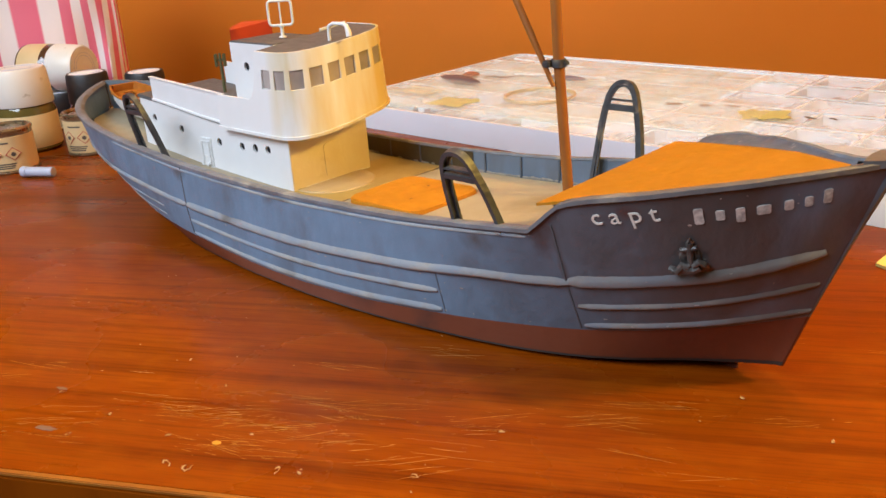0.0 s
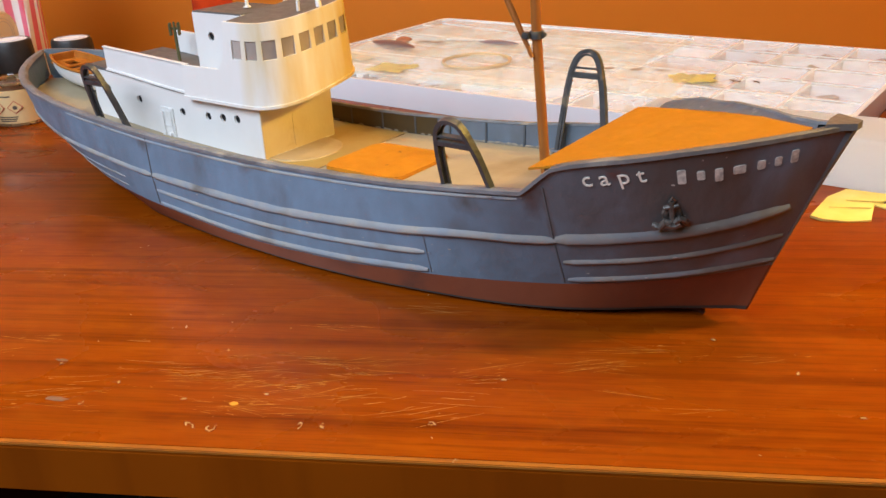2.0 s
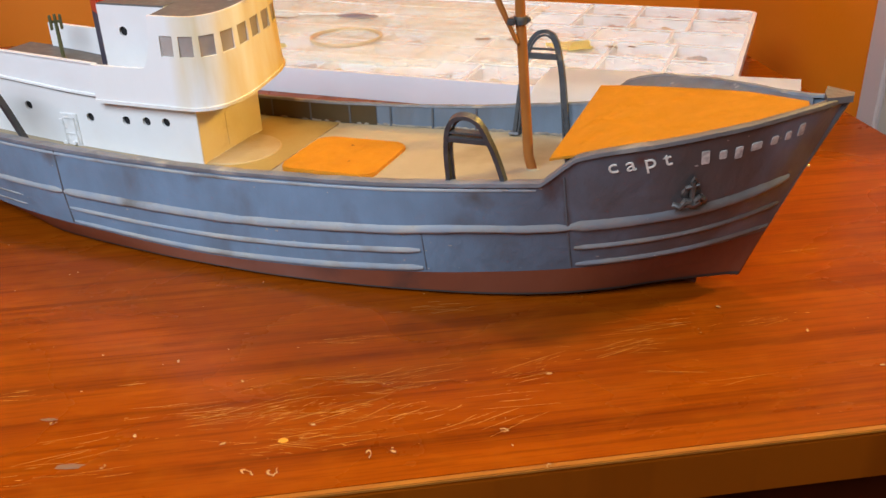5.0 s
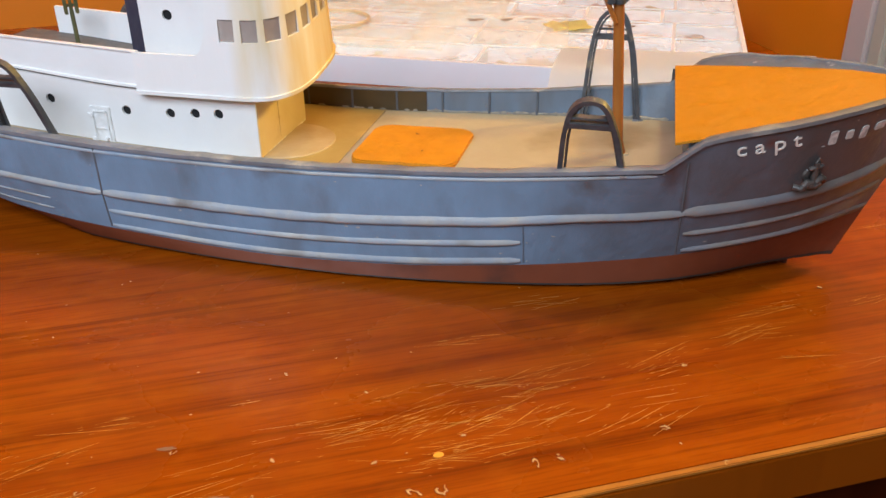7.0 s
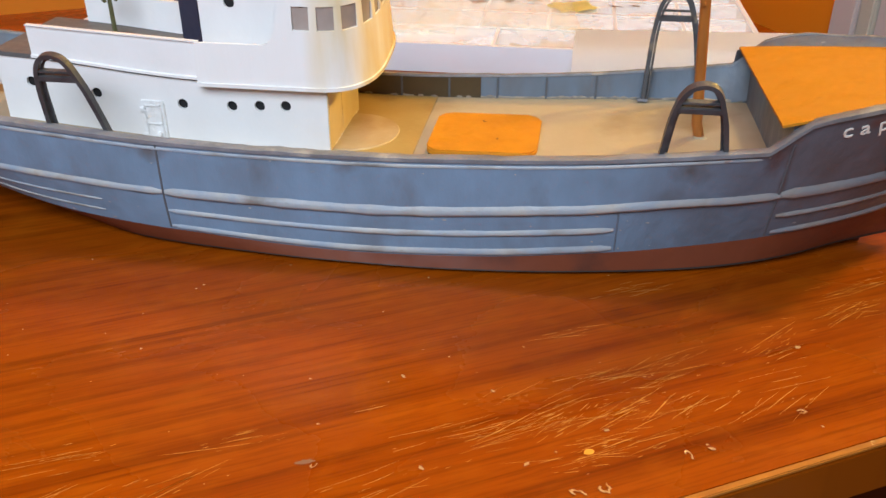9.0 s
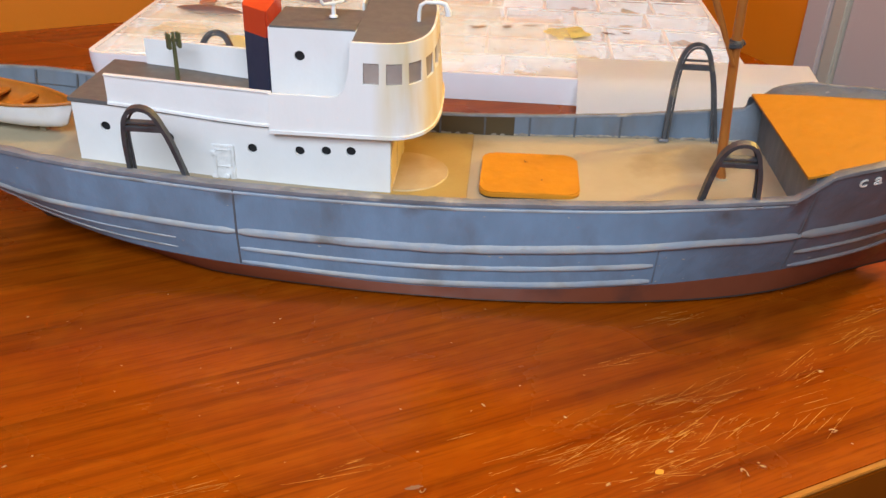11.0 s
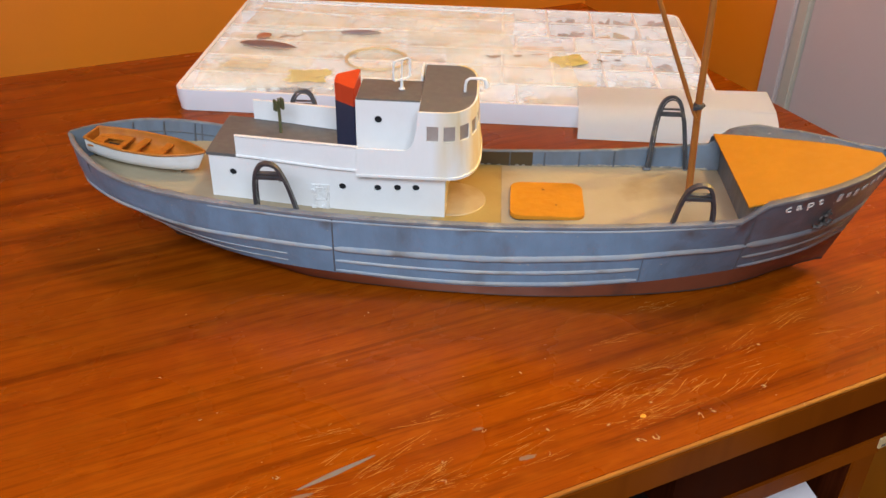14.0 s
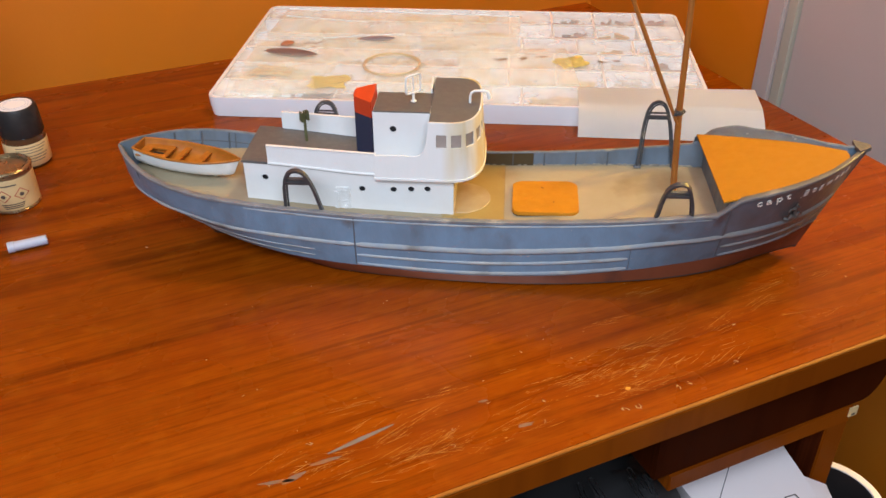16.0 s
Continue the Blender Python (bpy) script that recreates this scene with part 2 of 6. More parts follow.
# near-black that puts shade under the hull and the hatch cover
M_UNDER_SHADE = material("under_shade", (0.022, 0.014, 0.010), 0.7, (0.04, 0.02, 0.012), 80, 0.9)
M_RED = material("red_lead_paint", (0.150, 0.037, 0.014), 0.6, (0.120, 0.029, 0.012), 40, 0.8, 0.2, 280, grime=(0.06, 0.022, 0.014), grime_scale=22, spec=0.25)
M_DECK = material("tan_deck_paint", (0.375, 0.315, 0.210), 0.6, (0.33, 0.27, 0.170), 30, 0.8, 0.15, 350, grime=(0.21, 0.155, 0.085), grime_scale=14, grime_at=(0.58, 0.76))
M_WHITE = material("white_ship_paint", (0.80, 0.79, 0.77), 0.45, (0.76, 0.74, 0.71), 50, 0.8, 0.12, 300, grime=(0.62, 0.55, 0.44), grime_scale=18, grime_at=(0.66, 0.82))
# rust stains on the front, thickened to carry its warm light
M_STAINED = material("stained_warm_tint_paint", (0.80, 0.785, 0.76), 0.45, (0.77, 0.745, 0.70), 60, 0.9, 0.12, 300, grime=(0.66, 0.47, 0.15), grime_scale=45, grime_at=(0.38, 0.66), stretch=(1, 1, 0.16), grime_x=(-0.030, -0.012))
# white front paint with the warm light put into its colour
M_FRONT = material("warm_lit_front_paint", (0.70, 0.60, 0.42), 0.5, (0.64, 0.50, 0.29), 35, 0.9, 0.2, 250, grime=(0.50, 0.34, 0.14), grime_scale=55, grime_at=(0.60, 0.80))
M_ROOF = material("grey_roof_paint", (0.115, 0.108, 0.104), 0.6, (0.10, 0.094, 0.09), 80, 0.7, 0.15, 400)
M_ORANGE = material("buff_orange_paint", (0.44, 0.172, 0.002), 0.6, (0.40, 0.152, 0.002), 50, 0.6, 0.12, 300, grime=(0.37, 0.130, 0.006), grime_scale=60, grime_at=(0.70, 0.84))
M_HATCH = material("chipped_hatch_paint", (0.52, 0.205, 0.004), 0.6, (0.43, 0.16, 0.004), 60, 0.8, 0.5, 160, grime=(0.10, 0.035, 0.008), grime_scale=120, grime_at=(0.68, 0.72))
M_MAST = material("brown_mast_paint", (0.36, 0.125, 0.022), 0.4, (0.29, 0.09, 0.018), 90, 0.8, 0.1, 400)
M_BLACK = material("black_steel_paint", (0.034, 0.036, 0.040), 0.38, (0.075, 0.076, 0.078), 120, 0.9, 0.5, 350, grime=(0.17, 0.14, 0.10), grime_scale=90, grime_at=(0.60, 0.68))
M_DARK = material("dark_hole", (0.004, 0.004, 0.005), 0.7)
M_FUNNEL_RED = material("funnel_red_paint", (0.58, 0.055, 0.014), 0.4, (0.50, 0.045, 0.012), 60, 0.7, 0.1, 300)
M_FUNNEL_BLUE = material("funnel_blue_paint", (0.022, 0.030, 0.062), 0.4, (0.028, 0.036, 0.07), 60, 0.7, 0.1, 300)
M_GREEN = material("green_fitting_paint", (0.085, 0.090, 0.038), 0.5, (0.13, 0.12, 0.05), 200, 0.8, 0.3, 500)
M_BOAT_WOOD = material("boat_orange_paint", (0.45, 0.150, 0.012), 0.5, (0.35, 0.105, 0.009), 120, 0.9, 0.2, 400)
M_LETTER = material("white_letter", (0.78, 0.74, 0.66), 0.5, (0.70, 0.64, 0.55), 300, 0.8)
M_BAR = material("worn_white_bar", (0.66, 0.62, 0.56), 0.5, (0.30, 0.27, 0.25), 420, 1.0)
M_CHIPPED = material("bare_plastic_chip", (0.42, 0.43, 0.42), 0.5, (0.28, 0.25, 0.20), 300, 1.0)
M_RUST = material("rusty_fitting", (0.024, 0.022, 0.021), 0.4, (0.13, 0.11, 0.095), 330, 0.8, 0.6, 500, grime=(0.20, 0.075, 0.03), grime_scale=120, grime_at=(0.58, 0.68))
M_BOX = material("white_tray_plastic", (0.86, 0.88, 0.90), 0.35, (0.80, 0.82, 0.84), 20, 0.7)
M_LID = clear_material("clear_lid_plastic", (0.90, 0.90, 0.88), 0.14, 0.34)
M_BAG = clear_material("clear_bag_plastic", (0.84, 0.79, 0.66), 0.14, 0.24)
M_PANE = clear_material("dull_grey_pane", (0.46, 0.38, 0.33), 0.45, 0.80)
M_CARD = material("white_card", (0.90, 0.89, 0.87), 0.6, (0.86, 0.84, 0.81), 9, 0.6)
M_YELLOW = material("yellow_masking", (0.88, 0.76, 0.27), 0.85, (0.80, 0.66, 0.17), 60, 0.9, 0.1, 400)
M_TIN = material("bare_tin", (0.40, 0.31, 0.19), 0.28, (0.24, 0.17, 0.09), 60, 0.9, 0.2, 300, metal=0.8)
M_LABEL = material("cream_label", (0.70, 0.52, 0.27), 0.5, (0.63, 0.45, 0.21), 40, 0.8)
M_LABEL_INK = material("label_ink", (0.10, 0.075, 0.06), 0.6)
M_LABEL_RED = material("label_red_ink", (0.48, 0.09, 0.05), 0.6)
M_JAR_CAP = material("black_cap_plastic", (0.020, 0.019, 0.019), 0.45, (0.030, 0.028, 0.028), 200, 0.8, 0.2, 400)
M_WHITE_CAP = material("paint_stained_white_cap", (0.82, 0.79, 0.72), 0.4, (0.76, 0.70, 0.58), 30, 0.9, grime=(0.30, 0.22, 0.10), grime_scale=45, grime_at=(0.66, 0.74))
M_OLIVE = material("olive_paint_in_glass", (0.15, 0.115, 0.03), 0.12, (0.11, 0.085, 0.022), 30, 0.8, coat=0.6)
M_BROWN_GLASS = material("brown_paint_in_glass", (0.10, 0.045, 0.02), 0.12, (0.07, 0.03, 0.014), 30, 0.8, coat=0.6)
M_PLUG = material("pale_blue_plastic", (0.44, 0.47, 0.58), 0.45, (0.50, 0.52, 0.60), 60, 0.8)
M_CHIP = material("dry_glue_flake", (0.54, 0.34, 0.16), 0.22, (0.38, 0.15, 0.04), 260, 1.0, 0.5, 500)
M_CHIP_ORANGE = material("orange_paint_fleck", (0.72, 0.30, 0.03), 0.4)
M_SCRATCH = material("pale_scratch", (0.62, 0.32, 0.065), 0.5, (0.38, 0.135, 0.012), 160, 1.0)
M_SMEAR = material("dried_grey_paint", (0.155, 0.11, 0.088), 0.6, (0.25, 0.09, 0.025), 120, 1.0)
M_EQUIP_WHITE = material("white_carton_board", (0.86, 0.77, 0.76), 0.4, (0.80, 0.71, 0.70), 8, 0.6)
M_EQUIP_BLACK = material("black_appliance_plastic", (0.022, 0.021, 0.021), 0.35)
M_WIRE = material("bare_wire", (0.55, 0.55, 0.55), 0.3, metal=1.0)
M_DARKWOOD = wood_material("dark_shelf_wood", (0.066, 0.012, 0.003), (0.050, 0.009, 0.002), (0.036, 0.006, 0.002), 0.7, 0.0, 0.01)

# ---- mesh helpers ----


def mesh_of(name, bm, mat, smooth=True, angle=35):
    bmesh.ops.recalc_face_normals(bm, faces=bm.faces)
    me = bpy.data.meshes.new(name)
    bm.to_mesh(me)
    bm.free()
    me.materials.append(mat)
    if smooth:
        me.shade_smooth()
        me.set_sharp_from_angle(angle=radians(angle))
    return me


def thing(name, label, category, place=(0, 0, 0), turn=0, group="", kind=""):
    ob = new(name)
    ob.empty_display_size = 0.01
    ob.matrix_world = pose(*place, 0, 0, turn)
    return tagged(ob, label, category, group, kind)


def part(name, bm, mat, parent, label="", smooth=True, angle=35):
    ob = new(name, mesh_of(name, bm, mat, smooth, angle))
    ob.parent = parent
    return tagged(ob, label)


def single(name, bm, mat, label, category, place=(0, 0, 0), turn=0, group="", kind="", smooth=True):
    ob = new(name, mesh_of(name, bm, mat, smooth))
    ob.matrix_world = pose(*place, 0, 0, turn)
    return tagged(ob, label, category, group, kind)


def box(bm, x0, x1, y0, y1, z0, z1, bevel=0.0, m=None):
    got = bmesh.ops.create_cube(bm, size=1, matrix=Matrix.LocRotScale(((x0 + x1) / 2, (y0 + y1) / 2, (z0 + z1) / 2), None, (abs(x1 - x0), abs(y1 - y0), abs(z1 - z0))))
    vs = got["verts"]
    if bevel:
        es = list({e for v in vs for e in v.link_edges})
        out = bmesh.ops.bevel(bm, geom=es, offset=bevel, segments=2, affect="EDGES")
        vs = list({v for f in out["faces"] for v in f.verts} | {v for v in vs if v.is_valid})
    if m is not None:
        bmesh.ops.transform(bm, matrix=m, verts=vs)
    return bm


def lathe(bm, profile, segs=40, m=None):
    """Turns (r, z) pairs round z; closes the ends where r is 0."""
    rings, made = [], []
    for r, z in profile:
        if r < 1e-7:
            ring = [bm.verts.new((0, 0, z))]
        else:
            ring = [bm.verts.new((r * math.cos(2 * math.pi * i / segs), r * math.sin(2 * math.pi * i / segs), z)) for i in range(segs)]
        rings.append(ring)
        made += ring
    for a, b in zip(rings[:-1], rings[1:]):
        for i in range(segs):
            j = (i + 1) % segs
            if len(a) == 1 and len(b) == 1:
                continue
            if len(a) == 1:
                bm.faces.new((a[0], b[i], b[j]))
            elif len(b) == 1:
                bm.faces.new((a[i], b[0], a[j]))
            else:
                bm.faces.new((a[i], b[i], b[j], a[j]))
    if m is not None:
        bmesh.ops.transform(bm, matrix=m, verts=made)
    return bm


def tube(bm, pts, radius, segs=10, flat=1.0, closed=False):
    """A rod along pts; radius may be one number or one for each point; flat squeezes it sideways."""
    pts = [Vector(p) for p in pts]
    rads = radius if isinstance(radius, (list, tuple)) else [radius] * len(pts)
    rings, side = [], None
    for i, p in enumerate(pts):
        a = pts[i - 1] if i or closed else p
        b = pts[(i + 1) % len(pts)] if i < len(pts) - 1 or closed else p
        d = (b - a).normalized()
        if side is None:
            side = d.orthogonal().normalized() if abs(d.y) > 0.9 else d.cross(Vector((0, 1, 0))).normalized()
        side = (side - d * side.dot(d)).normalized()
        up = d.cross(side)
        rings.append([bm.verts.new(p + (side * math.cos(2 * math.pi * k / segs) + up * flat * math.sin(2 * math.pi * k / segs)) * rads[i]) for k in range(segs)])
    pairs = list(zip(rings[:-1], rings[1:])) + ([(rings[-1], rings[0])] if closed else [])
    for a, b in pairs:
        for k in range(segs):
            bm.faces.new((a[k], a[(k + 1) % segs], b[(k + 1) % segs], b[k]))
    if not closed:
        bm.faces.new(rings[0])
        bm.faces.new(rings[-1])
    return bm


def bar(bm, pts, w, h):
    """A flat bar of section w (along y) by h along pts in a plane of constant y."""
    pts = [Vector(p) for p in pts]
    rings = []
    for i, p in enumerate(pts):
        d = (pts[min(i + 1, len(pts) - 1)] - pts[max(i - 1, 0)]).normalized()
        n = d.cross(Vector((0, 1, 0))).normalized()
        rings.append([bm.verts.new(p + n * a * h / 2 + Vector((0, c * w / 2, 0))) for a, c in ((-1, -1), (1, -1), (1, 1), (-1, 1))])
    for a, b in zip(rings[:-1], rings[1:]):
        for k in range(4):
            bm.faces.new((a[k], a[(k + 1) % 4], b[(k + 1) % 4], b[k]))
    bm.faces.new(rings[0])
    bm.faces.new(rings[-1])
    return bm


def prism(bm, outline, z0, z1):
    """A slab with the plan outline ((x, y), ...) between two heights, which may be functions of x and y."""
    f0 = z0 if callable(z0) else (lambda x, y: z0)
    f1 = z1 if callable(z1) else (lambda x, y: z1)
    lo = [bm.verts.new((x, y, f0(x, y))) for x, y in outline]
    hi = [bm.verts.new((x, y, f1(x, y))) for x, y in outline]
    bm.faces.new(lo)
    bm.faces.new(hi)
    k = len(outline)
    for i in range(k):
        bm.faces.new((lo[i], lo[(i + 1) % k], hi[(i + 1) % k], hi[i]))
    return bm


def spline(pairs):
    """A smooth, monotone curve through (x, y) pairs."""
    xs, ys = np.array([p[0] for p in pairs]), np.array([p[1] for p in pairs])
    h, d = np.diff(xs), np.diff(ys) / np.diff(xs)
    m = np.zeros(len(xs))
    m[0], m[-1] = d[0], d[-1]
    for i in range(1, len(xs) - 1):
        if d[i - 1] * d[i] > 0:
            w1, w2 = 2 * h[i] + h[i - 1], h[i] + 2 * h[i - 1]
            m[i] = (w1 + w2) / (w1 / d[i - 1] + w2 / d[i])

    def f(x):
        x = min(max(x, xs[0]), xs[-1])
        i = min(max(int(np.searchsorted(xs, x)) - 1, 0), len(h) - 1)
        t = (x - xs[i]) / h[i]
        return float((2 * t**3 - 3 * t**2 + 1) * ys[i] + (t**3 - 2 * t**2 + t) * h[i] * m[i] + (3 * t**2 - 2 * t**3) * ys[i + 1] + (t**3 - t**2) * h[i] * m[i + 1])

    return f


def rounded_line(pts, n=5):
    """A smooth curve through pts."""
    out = []
    for i in range(len(pts) - 1):
        p0, p1, p2, p3 = (Vector(pts[min(max(k_, 0), len(pts) - 1)]) for k_ in (i - 1, i, i + 1, i + 2))
        for j in range(n):
            t = j / n
            out.append(0.5 * ((2 * p1) + (p2 - p0) * t + (2 * p0 - 5 * p1 + 4 * p2 - p3) * t * t + (3 * p1 - p0 - 3 * p2 + p3) * t ** 3))
    return [tuple(v) for v in out] + [tuple(pts[-1])]


def cut(ob, cutters):
    """Cuts the closed meshes in one bmesh out of ob, for good."""
    me = bpy.data.meshes.new("cutter")
    cutters.normal_update()
    bmesh.ops.recalc_face_normals(cutters, faces=cutters.faces)
    cutters.to_mesh(me)
    cutters.free()
    tool = new("cutter", me)
    mod = ob.modifiers.new("cut", "BOOLEAN")
    mod.operation, mod.object, mod.solver = "DIFFERENCE", tool, "EXACT"
    keep = tool.matrix_world.copy()
    tool.parent = ob.parent
    tool.matrix_local = ob.matrix_local if ob.parent else keep
    bpy.context.view_layer.update()
    done = bpy.data.meshes.new_from_object(ob.evaluated_get(bpy.context.evaluated_depsgraph_get()))
    ob.modifiers.clear()
    ob.data = done
    bpy.data.objects.remove(tool)
    return ob


def lettering(name, text, size, mat, parent, m, depth=0.0002, label=""):
    """Words in the built-in font as a mesh."""
    cu = bpy.data.curves.new(name, "FONT")
    cu.body, cu.size, cu.extrude, cu.resolution_u = text, size, depth, 3
    tmp = new(name, cu)
    bpy.context.view_layer.update()
    me = bpy.data.meshes.new_from_object(tmp.evaluated_get(bpy.context.evaluated_depsgraph_get()))
    bpy.data.objects.remove(tmp)
    me.materials.clear()
    me.materials.append(mat)
    ob = new(name, me)
    ob.parent = parent
    ob.matrix_local = m
    return tagged(ob, label)

# ---- the room ----


def structure(name, bm, mat, label, m=ROOM, smooth=False):
    ob = new(name, mesh_of(name, bm, mat, smooth))
    ob.matrix_world = m
    return tagged(ob, label, kind="structure")


WHITE_FROM = 0.276          # along the right wall the orange paint ends and a white door frame begins
structure("wall_back", box(bmesh.new(), LEFT - 0.1, WALL_U + 0.1, WALL_V, WALL_V + 0.1, FLOOR, CEIL), M_WALL, "orange painted wall behind the desk")
structure("wall_right", box(bmesh.new(), WALL_U, WALL_U + 0.1, WHITE_FROM, WALL_V, FLOOR, CEIL), M_WALL, "orange painted end of the side wall")
SIDE_END, DOOR_END, FAR = -0.150, 0.020, 2.3      # low wall's and door's near ends, cut back for the lamp; unseen far wall
structure("door_1", box(bmesh.new(), WALL_U + 0.004, WALL_U + 0.1, DOOR_END, WHITE_FROM - 0.0545, FLOOR, CEIL), M_WHITE_WALL, "white painted door face beside the desk")
structure("wall_low", box(bmesh.new(), WALL_U + 0.004, WALL_U + 0.1, SIDE_END, DOOR_END - 0.001, FLOOR, -0.0905), M_LOW_BROWN, "brown low wall beside the desk")
structure("wall_far", box(bmesh.new(), FAR, FAR + 0.1, REAR, 0.25, FLOOR, CEIL), M_ROOM, "plain unseen wall closing the lamp's space")
structure("wall_side", box(bmesh.new(), WALL_U + 0.101, FAR + 0.1, 0.251, 0.35, FLOOR, CEIL), M_ROOM, "plain unseen wall beyond the door")
structure("trim", box(bmesh.new(), WALL_U - 0.004, WALL_U + 0.09, WHITE_FROM - 0.034, WHITE_FROM - 0.001, FLOOR, CEIL, 0.003), M_WHITE_WALL, "white painted upright of the door frame")
structure("trim", box(bmesh.new(), WALL_U - 0.001, WALL_U + 0.09, WHITE_FROM - 0.0525, WHITE_FROM - 0.0345, FLOOR, CEIL, 0.002), M_CREAM_TRIM, "cream painted inner bead of the door frame")
structure("wall_left", box(bmesh.new(), LEFT - 0.12, LEFT, REAR, WALL_V, FLOOR, CEIL), M_ROOM, "plain dark wall, out of view")
structure("wall_rear", box(bmesh.new(), LEFT, FAR + 0.1, REAR - 0.1, REAR, FLOOR, CEIL), M_ROOM, "plain wall across the room")
structure("ceiling", box(bmesh.new(), LEFT - 0.1, FAR + 0.1, REAR - 0.1, WALL_V + 0.1, CEIL, CEIL + 0.1), M_CEILING, "plain pale ceiling")
structure("floor", box(bmesh.new(), LEFT - 0.1, FAR + 0.1, REAR - 0.1, WALL_V + 0.1, FLOOR - 0.1, FLOOR), M_CARPET, "brown carpeted floor")

# panel added over the lower side wall to turn it brown
structure("baseboard", box(bmesh.new(), WALL_U - 0.004, WALL_U + 0.0035, SIDE_END + 0.001, WHITE_FROM - 0.056, FLOOR, -0.090, 0.001), M_LOW_BROWN, "brown panel over the side wall's lower part")

# ---- the desk ----
DESK_LEFT = -1.02
desk = thing("desk", "varnished red-brown wooden desk with a scratched top", "desk")
desk.matrix_world = ROOM
part("desktop", box(bmesh.new(), DESK_LEFT, RIGHT - 0.002, FRONT + 0.003, BACK - 0.002, -0.024, 0.0, 0.0008), M_DESK, desk, "scratched varnished wooden top")
part("edge_strip", box(bmesh.new(), DESK_LEFT, RIGHT - 0.002, FRONT, FRONT + 0.0029, -0.0245, -0.0015, 0.0008), M_EDGE, desk, "dark brown edge strip")
part("worn_lip", box(bmesh.new(), DESK_LEFT, RIGHT - 0.002, FRONT + 0.0004, FRONT + 0.0034, -0.0014, 0.0003, 0.0004), M_LIP, desk, "pale worn corner along the edge")
part("side_panel", box(bmesh.new(), 0.229, 0.2535, FRONT + 0.027, BACK - 0.05, FLOOR, -0.1225, 0.001), M_EDGE, desk)
part("side_panel", box(bmesh.new(), DESK_LEFT + 0.02, DESK_LEFT + 0.04, FRONT + 0.05, BACK - 0.05, FLOOR, -0.0245, 0.001), M_EDGE, desk)
bm = bmesh.new()
end_ = [(0.045, -0.1030), (0.262, -0.1030)] + [(0.262 + 0.024 * math.sin(radians(a)), -0.0640 - 0.0390 * math.cos(radians(a))) for a in range(12, 180, 12)] + [(0.262, -0.0250), (0.045, -0.0250)]
prism(bm, [(u, z) for u, z in end_], 0.0, 0.24)
bmesh.ops.transform(bm, matrix=Matrix(((1, 0, 0, 0), (0, 0, 1, FRONT + 0.027), (0, 1, 0, 0), (0, 0, 0, 1))), verts=bm.verts)
part("drawer_front", bm, M_DARKWOOD, desk, "dark brown drawer front with a rounded end")
part("rail", box(bmesh.new(), 0.0600, 0.2535, FRONT + 0.0255, FRONT + 0.05, -0.1222, -0.1038, 0.001), M_EDGE, desk)
part("sticker", box(bmesh.new(), 0.2485, 0.2575, FRONT + 0.0240, FRONT + 0.0254, -0.1150, -0.1050), M_LABEL, desk, "small pale paper sticker")
part("sticker_mark", box(bmesh.new(), 0.2510, 0.2550, FRONT + 0.0236, FRONT + 0.0239, -0.1135, -0.1115), M_LABEL_INK, desk, "dark printed mark")
# dark panels that put shade into the space under the desk
part("inner_shade_panel", box(bmesh.new(), 0.2262, 0.2288, FRONT + 0.0285, BACK - 0.10, FLOOR, -0.1040), M_DARKWOOD, desk)
part("back_panel", box(bmesh.new(), DESK_LEFT + 0.04, 0.2289, BACK - 0.09, BACK - 0.07, FLOOR, -0.0245, 0.001), M_DARKWOOD, desk)

# ---- the ship ----
ship = thing("model_ship", "weathered model trawler with grey hull and white deckhouse", "model ship")

TOP_B = spline(((-0.3125, 0.002), (-0.305, 0.014), (-0.29, 0.031), (-0.27, 0.0465), (-0.25, 0.055), (-0.22, 0.0605), (-0.17, 0.062), (0.0, 0.062), (0.17, 0.063), (0.21, 0.0625), (0.24, 0.056), (0.27, 0.0425), (0.30, 0.016), (0.3125, 0.002)))
SHEER = spline(((-0.3125, 0.087), (-0.27, 0.0797), (-0.23, 0.0735), (-0.19, 0.068), (-0.15, 0.0642), (-0.10, 0.0605), (-0.05, 0.0590), (0.0, 0.0588), (0.05, 0.0604), (0.10, 0.0632), (0.15, 0.0682), (0.188, 0.0728)))
FORE = spline(((0.188, 0.0728), (0.196, 0.080), (0.204, 0.0868), (0.24, 0.0950), (0.27, 0.1002), (0.3125, 0.1052)))
RAIL_B = spline(((-0.309, 0.002), (-0.29, 0.026), (-0.25, 0.0485), (-0.20, 0.0578), (-0.10, 0.0618), (0.0, 0.0622), (0.10, 0.0615), (0.16, 0.0561), (0.19, 0.0512), (0.22, 0.0455), (0.25, 0.0368), (0.28, 0.0205), (0.298, 0.002)))
RAIL_Z = spline(((-0.309, 0.060), (-0.25, 0.0515), (-0.20, 0.0418), (-0.15, 0.0368), (-0.10, 0.033), (0.0, 0.0307), (0.10, 0.0368), (0.15, 0.0420), (0.19, 0.0448), (0.25, 0.0545), (0.298, 0.068)))
RED_B = spline(((-0.27, 0.0015), (-0.25, 0.018), (-0.20, 0.044), (-0.15, 0.0548), (-0.10, 0.0590), (0.0, 0.0615), (0.07, 0.0602), (0.13, 0.0530), (0.16, 0.0465), (0.19, 0.0400), (0.22, 0.0335), (0.25, 0.0230), (0.2855, 0.0015)))
RED_Z = spline(((-0.27, 0.030), (-0.20, 0.0205), (-0.15, 0.0145), (-0.10, 0.0108), (0.0, 0.0064), (0.05, 0.0078), (0.10, 0.0108), (0.16, 0.0142), (0.19, 0.0170), (0.22, 0.022), (0.25, 0.0275), (0.2855, 0.0345)))
